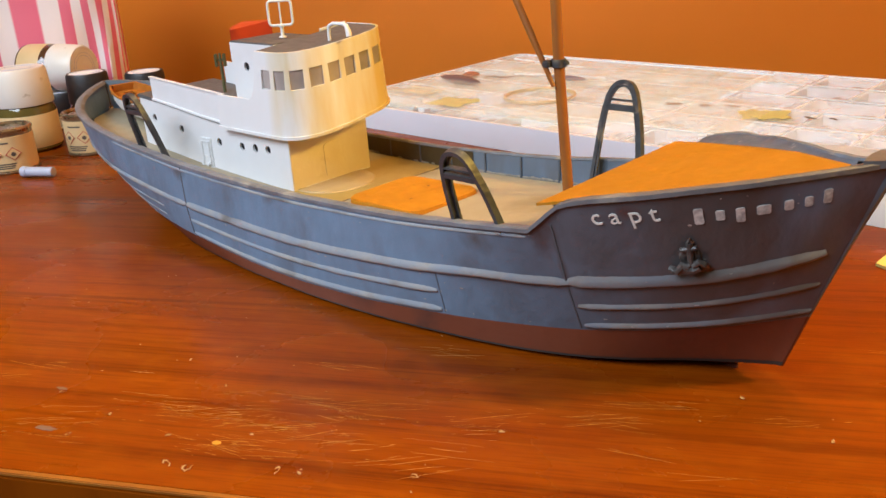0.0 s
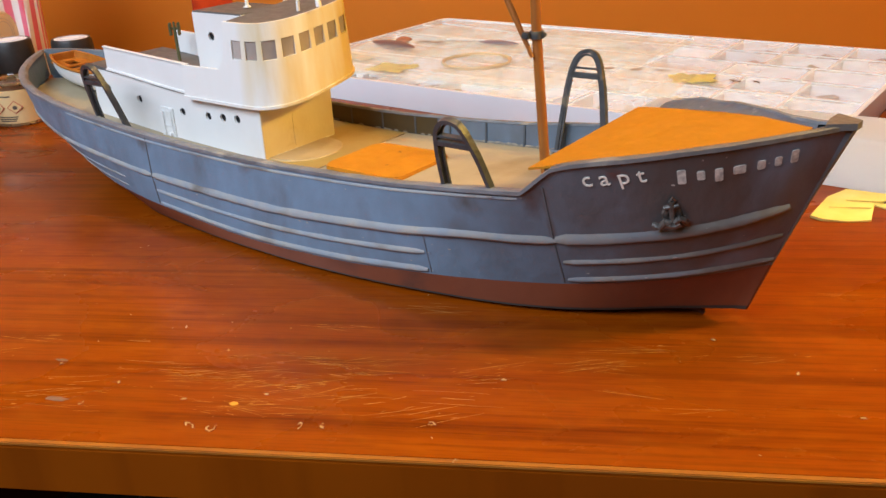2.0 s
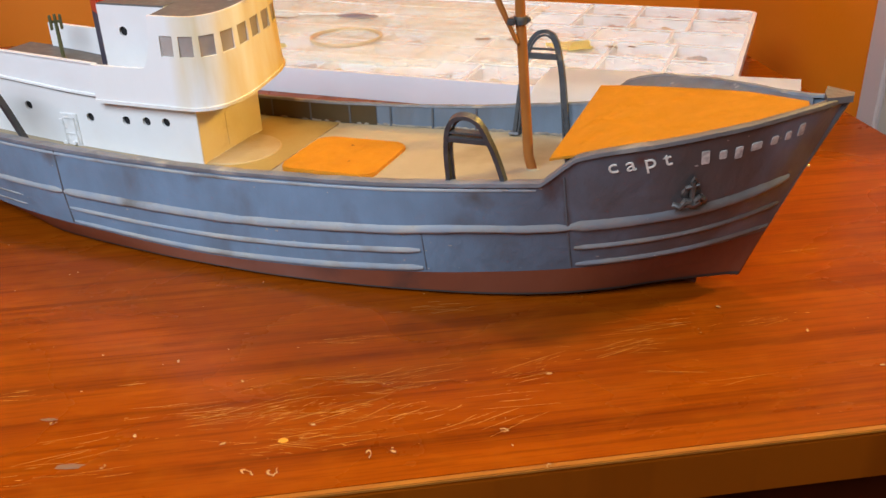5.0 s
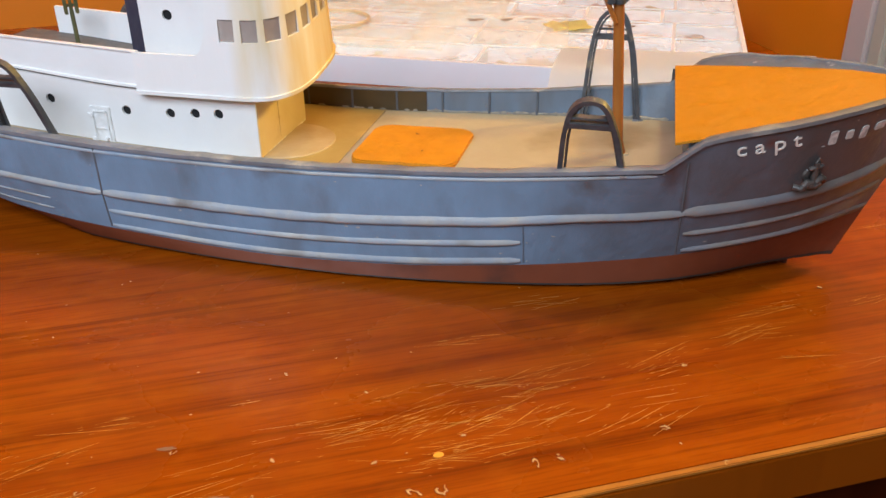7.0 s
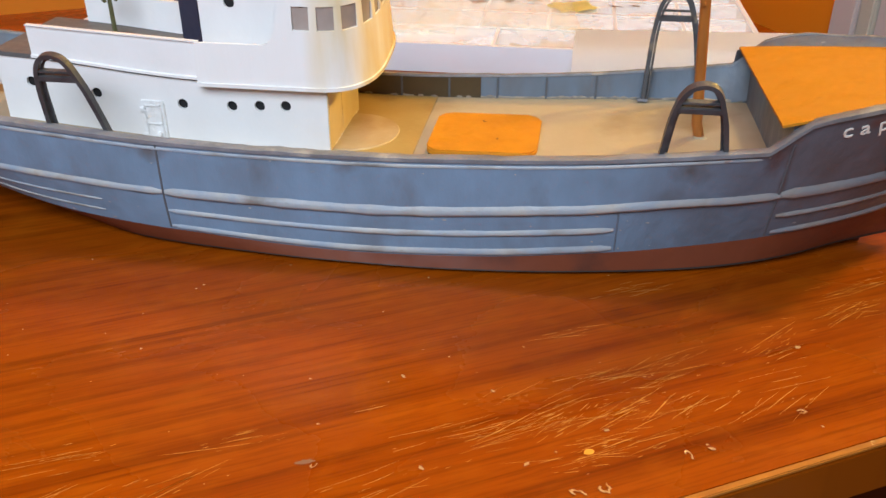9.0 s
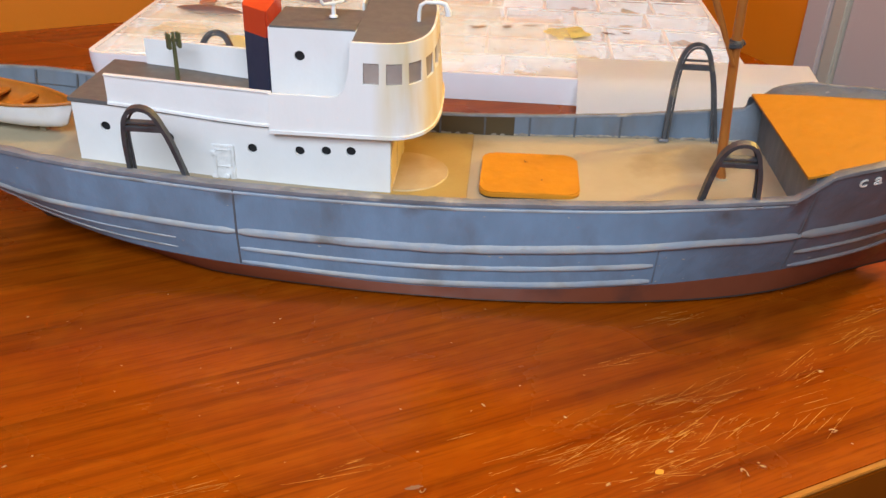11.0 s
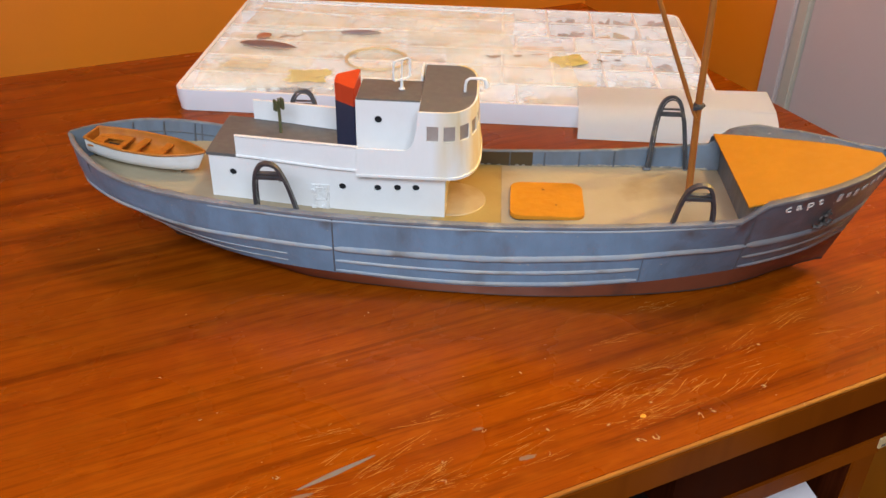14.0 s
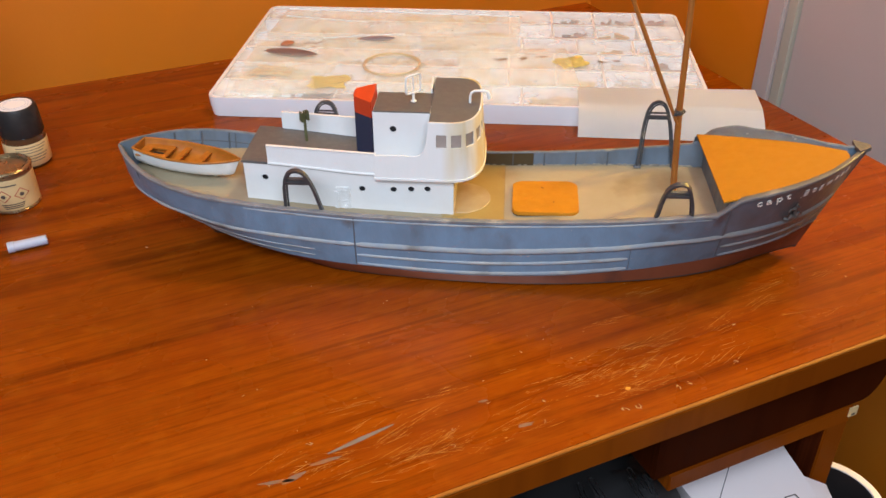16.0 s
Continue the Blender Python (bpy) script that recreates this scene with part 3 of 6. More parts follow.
LOW_B = spline(((-0.238, 0.001), (-0.225, 0.003), (-0.205, 0.0095), (-0.185, 0.0190), (-0.165, 0.0305), (-0.140, 0.0430), (-0.117, 0.0508), (-0.068, 0.0575), (-0.02, 0.061), (0.028, 0.0618), (0.075, 0.0592), (0.122, 0.0528), (0.17, 0.0425), (0.215, 0.0265), (0.24, 0.014), (0.2725, 0.0012)))
DECK_Z = spline(((-0.312, 0.064), (-0.20, 0.0565), (-0.10, 0.0490), (0.0, 0.0460), (0.075, 0.0480), (0.145, 0.0515), (0.22, 0.056)))


FAR_TURN = spline(((-0.32, 1.0), (0.205, 1.0), (0.222, 1.0), (0.235, 0.905), (0.2435, 0.845), (0.254, 0.765), (0.263, 0.66), (0.272, 0.575), (0.284, 0.41), (0.291, 0.34), (0.302, 0.20), (0.32, 0.2)))


def far(x, y):
    """The hull is moulded unevenly: on the far side the bow turns in earlier."""
    return y * FAR_TURN(x) if y > 0 else y


def top_z(x):
    return SHEER(x) if x < 0.188 else FORE(x)


def foot_z(x):
    """Height of the bottom's lower edge: it lifts off the desk towards the stem."""
    return 0.0020 + 0.0062 * max(0.0, (x - 0.150) / 0.1262) ** 1.8


LEVELS = ((-0.238, 0.2762, lambda x: LOW_B(min(x, 0.2725)) + 0.0032 * min(1.0, max(0.0, (0.26 - x) / 0.06)), foot_z), (-0.27, 0.2855, RED_B, RED_Z), (-0.309, 0.298, RAIL_B, RAIL_Z), (-0.3125, 0.3125, TOP_B, top_z))
STEPS = [0.6 * (i / 120) + 0.4 * (0.5 - 0.5 * math.cos(math.pi * i / 120)) for i in range(121)]


def level_point(k, s):
    x0, x1, b, z = LEVELS[k]
    x = x0 + (x1 - x0) * s
    return Vector((x, b(x), z(x)))


def skin(s, w):
    """A place on the starboard skin: s along the ship, w from 0 (foot) through 1 (red line) and 2 (rubbing strake) to 3 (bulwark top)."""
    k = min(int(w), 2)
    p = level_point(k, s).lerp(level_point(k + 1, s), w - k)
    return Vector((p.x, -p.y, p.z))


def s_of(x, w):
    lo, hi = 0.0, 1.0
    for _ in range(30):
        mid = (lo + hi) / 2
        lo, hi = (mid, hi) if skin(mid, w).x < x else (lo, mid)
    return lo


def on_skin(x, w, out=0.0, side=-1):
    """The skin at x, moved outwards by out."""
    s = s_of(x, w)
    p = skin(s, w)
    a = skin(min(1, s + 0.004), w) - skin(max(0, s - 0.004), w)
    b = skin(s, min(3, w + 0.05)) - skin(s, max(0, w - 0.05))
    n = a.cross(b).normalized()
    if n.y > 0:
        n = -n
    p = p + n * out
    n.y, p.y = -n.y * side, far(p.x, -p.y * side)
    return p, n


def skin_strip(bm, w0, w1, rows, off=0.0, steps=STEPS):
    """Both sides of the hull between two levels, moved inwards by off."""
    for side in (-1, 1):
        grid = []
        for s in steps:
            line = []
            for j in range(rows + 1):
                p = skin(s, w0 + (w1 - w0) * j / rows)
                p.y = min(p.y + off, -0.0004)
                line.append(bm.verts.new((p.x, far(p.x, p.y * -side), p.z)))
            grid.append(line)
        for a, b in zip(grid[:-1], grid[1:]):
            for j in range(rows):
                bm.faces.new((a[j], b[j], b[j + 1], a[j + 1]))
    return bm


part("hull", skin_strip(bmesh.new(), 1, 3, 10), M_HULL, ship, "weathered blue-grey painted hull")
part("hull_bottom", skin_strip(bmesh.new(), 0, 1, 4), M_RED, ship, "dull red-brown bottom paint")
# contact shade along the foot, as a thin dark strip
part("keel_edge", skin_strip(bmesh.new(), 0, 0.08, 1, -0.0002), M_UNDER_SHADE, ship, "lower edge darkened for contact shade")
# underside in the same painted shade
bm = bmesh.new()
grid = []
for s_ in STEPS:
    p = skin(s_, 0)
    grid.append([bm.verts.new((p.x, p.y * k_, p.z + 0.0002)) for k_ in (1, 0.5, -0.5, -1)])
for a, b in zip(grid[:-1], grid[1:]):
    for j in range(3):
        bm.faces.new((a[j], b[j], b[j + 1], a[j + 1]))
part("bottom_plate", bm, M_UNDER_SHADE, ship, "underside coloured dark for shade")
bm = bmesh.new()
edge_ = [(-0.228 + 0.484 * i / 60) for i in range(61)]
half_ = [max(0.0008, LOW_B(x) - 0.0070 * min(1.0, max(0.0, (x + 0.22) / 0.08)) - 0.006 * max(0.0, x - 0.15) / 0.1) for x in edge_]
prism(bm, [(x, -h) for x, h in zip(edge_, half_)] + [(x, h) for x, h in reversed(list(zip(edge_, half_)))], 0.0, 0.0021)
part("keel_flat", bm, M_RED, ship)
# inner face of the bulwark and its cap
bm = bmesh.new()
for side in (-1, 1):
    grid = []
    for s in STEPS:
        p, q = skin(s, 3), skin(s, 2.25)
        grid.append([bm.verts.new((r.x * 0.9985, far(r.x, side * max(-r.y - 0.0022, 0.0004)), r.z)) for r in (q, p)])
    for a, b in zip(grid[:-1], grid[1:]):
        bm.faces.new((a[0], b[0], b[1], a[1]))
part("bulwark_lining", bm, M_GREY, ship)
# brown stretch of the far lining, beside the deckhouse
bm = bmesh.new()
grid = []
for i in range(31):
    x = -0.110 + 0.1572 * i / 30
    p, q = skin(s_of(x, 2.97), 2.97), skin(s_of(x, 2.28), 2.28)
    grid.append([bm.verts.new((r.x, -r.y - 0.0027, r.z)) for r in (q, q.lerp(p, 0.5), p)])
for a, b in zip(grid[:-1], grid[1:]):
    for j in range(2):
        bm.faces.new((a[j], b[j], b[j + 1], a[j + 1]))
part("stained_lining", bm, M_BROWN_LINING, ship, "brown stretch of the bulwark's inside")
for side in (-1, 1):
    bm = bmesh.new()
    grid = []
    for s in STEPS:
        p = skin(s, 3)
        y = abs(far(p.x, side * -p.y))
        wob = 0.0005 * noise.noise((p.x * 90, side * 3, 0))
        grid.append([bm.verts.new((p.x, side * max(v, 0.0003), p.z + z)) for v, z in (((y + 0.0008, -0.0016), (y + 0.0009, 0.0003 + wob), (y - 0.0004, 0.0009 + wob), (y - 0.0042, 0.0007 + 1.4 * wob), (y - 0.0066 + 1.5 * wob, -0.0012)) if side < 0 else ((y + 0.0006, -0.0012), (y + 0.0007, 0.0003 + wob), (y - 0.0004, 0.0009 + wob), (y - 0.0024, 0.0007 + wob), (y - 0.0028, -0.0006)))])
    for a, b in zip(grid[:-1], grid[1:]):
        for j in range(4):
            bm.faces.new((a[j], b[j], b[j + 1], a[j + 1]))
    part("bulwark_cap", bm, M_CAP if side < 0 else M_CAP_FAR, ship, "chipped bulwark cap")
# stem post
bm = bmesh.new()
stem = [level_point(k, 1.0) for k in range(4)]
tube(bm, [Vector((p.x - 0.0004, 0, p.z)) for p in stem[1:]], [0.0013, 0.0018, 0.0030], 8, 0.9)
part("stem", bm, M_HULL, ship)
bm = bmesh.new()
tube(bm, [Vector((p.x - 0.0004, 0, p.z)) for p in stem[:2]], [0.0010, 0.0013], 8, 0.9)
part("stem_foot", bm, M_RED, ship)
bm = bmesh.new()
prism(bm, ((0.3040, -0.0100), (0.315, -0.0030), (0.3155, 0.0030), (0.3040, 0.0100), (0.3030, 0)), 0.1035, 0.1065)
part("stem_head", bm, M_CAP, ship)

# raised strakes along the skin


def strake(x0, x1, w, radius, mat=M_RIB, side=-1):
    """A moulded ridge along the skin: steep below, sloped above, thinning at both ends."""
    bm = bmesh.new()
    k = max(6, int((x1 - x0) / 0.005))
    grid = []
    for i in range(k + 1):
        x = x0 + (x1 - x0) * i / k
        s = s_of(x, w)
        tall = max(0.004, (skin(s, min(3.0, w + 0.2)) - skin(s, w - 0.2)).length / 0.4)
        r = radius * (0.6 if i in (0, k) else 1 + 0.16 * noise.noise((x * 70, w * 9, 0)))
        row = []
        for dz, out in ((-1.2, -0.0003), (-0.85, 0.60), (-0.1, 0.72), (0.65, 0.40), (1.5, -0.0003)):
            p, n = on_skin(x, min(2.99, w + dz * r / tall), max(-0.0003, out * r if out > 0 else out), side)
            row.append(bm.verts.new(p))
        grid.append(row)
    for a, b in zip(grid[:-1], grid[1:]):
        for j in range(4):
            bm.faces.new((a[j], b[j], b[j + 1], a[j + 1]))
    bm.faces.new(grid[0])
    bm.faces.new(grid[-1])
    return part("strake", bm, mat, ship, angle=60)


for side in (-1, 1):
    strake(-0.300, -0.1005, 2.0, 0.0016, side=side)
    strake(-0.099, 0.199, 2.0, 0.0021, side=side)
    strake(0.199, 0.293, 2.02, 0.0023, side=side)
    for w in (1.52, 1.10):
        strake(-0.099, 0.124, w, 0.0014, side=side)
        strake(0.200, 0.281 + 0.006 * w, w, 0.0014, side=side)
    strake(-0.262, -0.135, 1.55, 0.0008, side=side)
    strake(-0.235, -0.135, 1.25, 0.0008, side=side)
    strake(-0.19, 0.185, 2.86, 0.0007, side=side)
    # upright seams between the plates
    for x, w0, w1, r, mt in ((-0.1, 1.05, 2.95, 0.0006, M_SEAM), (0.1978, 1.05, 2.8, 0.0006, M_SEAM), (0.1255, 1.05, 2.0, 0.0005, M_GREY)):
        bm = bmesh.new()
        tube(bm, [on_skin(x, w0 + (w1 - w0) * i / 12, 0.0, side)[0] for i in range(13)], r, 6, 0.7)
        part("plate_seam", bm, mt, ship)

# deck with its fittings


def inner_half(x, z):
    s_top = s_of(x, 3)
    p, q = skin(s_top, 3), skin(s_of(x, 2), 2)
    f = (z - q.z) / (p.z - q.z)
    return max(0.0004, -(q.y + (p.y - q.y) * f) - 0.0018)


bm = bmesh.new()
grid = []
for i in range(91):
    x = -0.309 + 0.529 * i / 90
    z = DECK_Z(x)
    h = inner_half(x, z)
    grid.append([bm.verts.new((x, h * (j / 4 - 1), z + 0.0008 * (1 - (j / 4 - 1) ** 2))) for j in range(9)])
for a, b in zip(grid[:-1], grid[1:]):
    for j in range(8):
        bm.faces.new((a[j], b[j], b[j + 1], a[j + 1]))
deck = part("deck", bm, M_DECK, ship, "tan painted smooth deck")
bm = bmesh.new()
lathe(bm, ((0, 0.0006), (0.0258, 0.0006), (0.0265, 0.0), (0.0265, -0.003)), 56, pose(-0.0165, -0.003, DECK_Z(-0.0165) + 0.0008))
part("deck_disc", bm, M_DECK_BROWN, deck, "round browner plate let into the deck")
bm = bmesh.new()
# yellower stretch of deck in front of the house
grid = []
for i in range(13):
    x = -0.0300 + 0.0518 * i / 12
    z = DECK_Z(x)
    h = inner_half(x, z) - 0.0004
    grid.append([bm.verts.new((x, h * (j / 4 - 1), z + 0.0002 + 0.0008 * (1 - (j / 4 - 1) ** 2))) for j in range(9)])
for a, b in zip(grid[:-1], grid[1:]):
    for j in range(8):
        bm.faces.new((a[j], b[j], b[j + 1], a[j + 1]))
part("varnished_deck", bm, M_DECK_YELLOW, deck, "yellower stretch of deck")
bm = bmesh.new()
box(bm, 0.0218, 0.0221, -0.055, 0.055, DECK_Z(0.022) + 0.0002, DECK_Z(0.022) + 0.0010)
part("deck_seam", bm, M_DECK_SEAM, deck)
# stays on the inside of the bulwark
bm = bmesh.new()
box(bm, -0.0006, 0.0006, -0.0006, 0.0006, 0, 1)
stay_mesh = mesh_of("bulwark_stay", bm, M_STAY, False)
for i in range(17):
    x = -0.285 + 0.0285 * i
    for side in (-1, 1):
        z = DECK_Z(x)
        ob = new("bulwark_stay", stay_mesh)
        ob.parent = ship
        h0, h1 = inner_half(x, z + 0.0005), inner_half(x, top_z(x) - 0.001)
        ob.matrix_local = Matrix.LocRotScale((x, side * (h0 - 0.0006), z), Euler((-side * (h1 - h0) / 0.012, 0, 0)), (1, 1, top_z(x) - z - 0.001))

# frames and a thin stringer inside the far quarter


def lining(x, w, out=0.0006):
    p = skin(s_of(x, w), w)
    return Vector((p.x, max(-p.y - 0.0022 - out, 0.0), p.z))


for x in (-0.2780, -0.2570, -0.2335):
    bm = bmesh.new()
    tube(bm, [lining(x, 2.30 + 0.66 * i / 8) for i in range(9)], 0.0008, 6)
    part("quarter_frame", bm, M_STAY, ship)
bm = bmesh.new()
tube(bm, [lining(-0.288 + 0.073 * i / 16, 2.64, 0.0004) for i in range(17)], 0.00045, 6)
part("stringer", bm, M_STAY, ship)

# foredeck plate and the bulkhead under its after edge
bm = bmesh.new()
outline = [(0.1895, 0.0572), (0.1910, -0.0612)] + [(x, -TOP_B(x) + 0.0040) for x in (0.21, 0.225, 0.24, 0.255, 0.27, 0.285)] + [(0.2945, -0.0175), (0.2972, -0.0095), (0.2968, -0.0010), (0.2700, 0.0148), (0.2480, 0.0268), (0.2200, 0.0418), (0.2050, 0.0500)]
fore_z = spline(((0.188, 0.0842), (0.24, 0.0945), (0.27, 0.0996), (0.31, 0.1030)))
prism(bm, outline, lambda x, y: fore_z(x) - 0.0012, lambda x, y: fore_z(x))
part("foredeck", bm, M_ORANGE, ship, "flat orange foredeck plate")
# the far bulwark's rough sloping lining beside the plate, and the thick near rim
bm = bmesh.new()
grid = []
for i in range(37):
    x = 0.1885 + 0.1100 * i / 36
    top_y = far(x, TOP_B(x)) - 0.0018
    edge_y = min(top_y - 0.003, 0.0575 - 0.0586 * (x - 0.1895) / 0.1075)
    row = []
    for k_ in range(6):
        f_ = k_ / 5
        y = edge_y - 0.0012 + (top_y - edge_y + 0.0012) * f_
        z = fore_z(x) - 0.0016 + (top_z(x) + 0.0004 - fore_z(x) + 0.0016) * f_ ** 1.6 + (0.0007 * noise.noise((x * 160, f_ * 3, 8.0)) if 0 < k_ < 5 else 0)
        row.append(bm.verts.new((x, y, z)))
    grid.append(row)
for a, b in zip(grid[:-1], grid[1:]):
    for j in range(5):
        bm.faces.new((a[j], b[j], b[j + 1], a[j + 1]))
part("bulwark_slope", bm, M_SLOPE, ship, "rough chipped grey inside of the bulwark")
bm = bmesh.new()
grid = []
for i in range(37):
    x = 0.196 + 0.108 * i / 36
    y = -TOP_B(x)
    wob = 0.0006 * noise.noise((x * 120, 5, 0))
    grid.append([bm.verts.new((x, min(y + d, -0.0002), top_z(x) + z + wob * m_)) for d, z, m_ in ((0.0018, 0.0007, 1), (0.0036, 0.0009, 1), (0.0052, 0.0004, 1), (0.0062, -0.0022, 0))])
for a, b in zip(grid[:-1], grid[1:]):
    for j in range(3):
        bm.faces.new((a[j], b[j], b[j + 1], a[j + 1]))
part("bulwark_rim", bm, M_CAP, ship, "rough dirty rim beside the foredeck")
bm = bmesh.new()
for x in (0.197, 0.199):
    bm.faces.new([bm.verts.new((x, y, z)) for y, z in ((-0.0505, DECK_Z(0.198) - 0.001), (0.0505, DECK_Z(0.198) - 0.001), (0.0570, 0.0838), (-0.0570, 0.0838))])
bmesh.ops.bridge_loops(bm, edges=bm.edges[:])
part("fore_bulkhead", bm, M_GREY, ship)

# hatch cover
bm = bmesh.new()
hz = 0.0475
corner = []
for cx, cy, a0 in ((0.0775, 0.0160, 0), (0.0365, 0.0145, 90), (0.0360, -0.0245, 180), (0.0770, -0.0225, 270)):
    for i in range(7):
        a = radians(a0 + 15 * i)
        corner.append((cx + 0.0075 * math.cos(a), cy + 0.0075 * math.sin(a)))
prism(bm, corner, hz + 0.0010, lambda x, y: hz + 0.0042 + 0.0004 * math.sin(x * 130))
es = [e for e in bm.edges if all(v.co.z > hz + 0.003 for v in e.verts) and len(e.link_faces) == 2]
bmesh.ops.bevel(bm, geom=es, offset=0.0007, segments=2, affect="EDGES")
hatch = part("hatch_cover", bm, M_HATCH, ship, "chipped orange hatch cover with rounded corners")
# dark slab painted as the shade in the gap below the cover
bm = bmesh.new()
prism(bm, [(0.0568 + (x - 0.0568) * 0.985, -0.004 + (y + 0.004) * 0.98) for x, y in corner], hz - 0.001, hz + 0.0009)
part("coaming", bm, M_UNDER_SHADE, hatch, "dark slab for the shade under the cover")

# deckhouse
HOUSE_TOP = spline(((-0.20, 0.0918), (-0.1755, 0.0905), (-0.0868, 0.0828), (-0.015, 0.0812)))
HX0, HX1, HW = -0.1945, -0.0205, 0.0318
bm = bmesh.new()
n_ = 24
lo = [(HX0 + (HX1 - HX0) * i / n_) for i in range(n_ + 1)]
ring = []
for x in lo:
    ring.append([bm.verts.new((x, y, z)) for y, z in ((-HW, DECK_Z(x) - 0.001), (-HW, HOUSE_TOP(x)), (HW, HOUSE_TOP(x)), (HW, DECK_Z(x) - 0.001))])
for a, b in zip(ring[:-1], ring[1:]):
    for j in range(4):
        bm.faces.new((a[j], b[j], b[(j + 1) % 4], a[(j + 1) % 4]))
bm.faces.new(ring[0])
bm.faces.new(ring[-1])
house = part("deckhouse", bm, M_WHITE, ship, "white painted deckhouse with soot stains")
holes = bmesh.new()
PORTS = ((-0.1775, 0.0768), (-0.1425, 0.0724), (-0.0965, 0.0688), (-0.0702, 0.0690), (-0.0556, 0.0698), (-0.0420, 0.0704))
for x, z in PORTS:
    lathe(holes, ((0, -0.0035), (0.0027, -0.0035), (0.0027, 0.004), (0, 0.004)), 24, pose(x, -HW, z, 90))
    lathe(holes, ((0, -0.004), (0.0027, -0.004), (0.0027, 0.0035), (0, 0.0035)), 24, pose(x, HW, z, 90))
cut(house, holes)
for x, z in PORTS:
    for side in (-1, 1):
        bm = bmesh.new()
        lathe(bm, ((0, 0.0002), (0.00265, 0.0002), (0.00265, -0.0002), (0, -0.0002)), 20, pose(x, side * (HW - 0.0016), z, 90))
        part("porthole", bm, M_DARK, house, "dark round porthole")

# rough glue line where the deck meets the bulwark
for side in (-1, 1):
    bm = bmesh.new()
    pts, rad = [], []
    for i in range(150):
        x = -0.19 + 0.385 * i / 149
        z = DECK_Z(x) + 0.0004
        pts.append((x, side * (inner_half(x, z) - 0.0002), z + 0.0003 * random.random()))
        rad.append(random.choice((0.0004, 0.0006, 0.0009, 0.0013)))
    tube(bm, pts, rad, 6)
    part("glue_line", bm, M_GLUE, deck, "rough pale glue line")

# ---- on the deckhouse ----
bm = bmesh.new()
xs_ = [HX0 - 0.0015 + 0.1095 * i / 14 for i in range(15)]
ring = [[bm.verts.new((x, y, HOUSE_TOP(x) + z)) for y, z in ((-HW - 0.0006, -0.0012), (-HW - 0.0006, 0.0011), (HW + 0.0006, 0.0011), (HW + 0.0006, -0.0012))] for x in xs_]
for a, b in zip(ring[:-1], ring[1:]):
    for j in range(4):
        bm.faces.new((a[j], b[j], b[(j + 1) % 4], a[(j + 1) % 4]))
bm.faces.new(ring[0])
bm.faces.new(ring[-1])
part("boat_deck", bm, M_ROOF, house, "matt grey painted roof")


def side_board(side, x0, x1):
    """A white screen along the edge of the boat deck, with a lip above and below."""
    bm = bmesh.new()
    y = side * (HW - 0.0004)
    k = 12
    rows = []
    for i in range(k + 1):
        x = x0 + (x1 - x0) * i / k
        z0, z1 = HOUSE_TOP(x) - 0.0002, 0.1070 - 0.0048 * (x + 0.1736) / 0.0886
        o = side
        rows.append([bm.verts.new((x, y + o * d, z)) for d, z in ((-0.0008, z0), (0.0022, z0), (0.0022, z0 + 0.0012), (0.0010, z0 + 0.0016), (0.0010, z1 - 0.0010), (0.0019, z1 - 0.0007), (0.0019, z1), (-0.0008, z1))])
    for a, b in zip(rows[:-1], rows[1:]):
        for j in range(8):
            bm.faces.new((a[j], b[j], b[(j + 1) % 8], a[(j + 1) % 8]))
    bm.faces.new(rows[0])
    bm.faces.new(rows[-1])
    part("side_board", bm, M_WHITE, house)


side_board(-1, -0.1736, -0.0840)
side_board(1, -0.1755, -0.0840)

# relief door on the side
bm = bmesh.new()
dm = pose(-0.1128, -HW, 0.0578)
box(bm, -0.0062, 0.0062, -0.0009, 0.0004, -0.0122, 0.0122, 0.0003, dm)
door = part("door", bm, M_DIRTY_WHITE, house, "dirty white relief door with hinges")
bm = bmesh.new()
for x0, x1, z0, z1 in ((-0.0045, 0.0045, 0.0090, 0.0102), (-0.0045, 0.0045, -0.0008, 0.0004), (-0.0045, 0.0045, -0.0100, -0.0088), (-0.0048, -0.0038, -0.0100, 0.0100), (0.0036, 0.0046, -0.0100, 0.0100)):
    box(bm, x0, x1, -0.0015, -0.0008, z0, z1, 0.0003, dm)
part("panel_moulding", bm, M_DIRTY_WHITE, door)
for z in (0.0075, -0.0065):
    bm = bmesh.new()
    box(bm, -0.0072, -0.0040, -0.0019, -0.0007, z - 0.0012, z + 0.0012, 0.0003, dm)
    part("hinge", bm, M_DIRTY_WHITE, door)
bm = bmesh.new()
lathe(bm, ((0, 0.0022), (0.0012, 0.0018), (0.0014, 0.0), (0, -0.0004)), 14, dm @ pose(0.0018, -0.0008, -0.006, 90))
part("door_knob", bm, M_WHITE, door)
# ragged glue along the front corner
bm = bmesh.new()
tube(bm, [(HX1 + 0.0004 * noise.noise((i * 1.7, 0, 0)), -HW + 0.0062 + 0.0558 * i / 24, DECK_Z(HX1) + 0.0008) for i in range(25)], [0.0006 + 0.0006 * random.random() for i in range(25)], 6)
part("glue_bead", bm, M_STAINED, house)
# plate added across the front of the house, its yellow standing for warm light
bm = bmesh.new()
box(bm, HX1 - 0.0002, HX1 + 0.0005, -HW + 0.0002, HW - 0.0002, DECK_Z(HX1) + 0.0004, HOUSE_TOP(HX1) - 0.0004, 0.0001)
part("front_plate", bm, M_FRONT, house, "deckhouse front, yellow for the warm light")

# relief door pressed into that plate
fz = DECK_Z(HX1)
bm = bmesh.new()
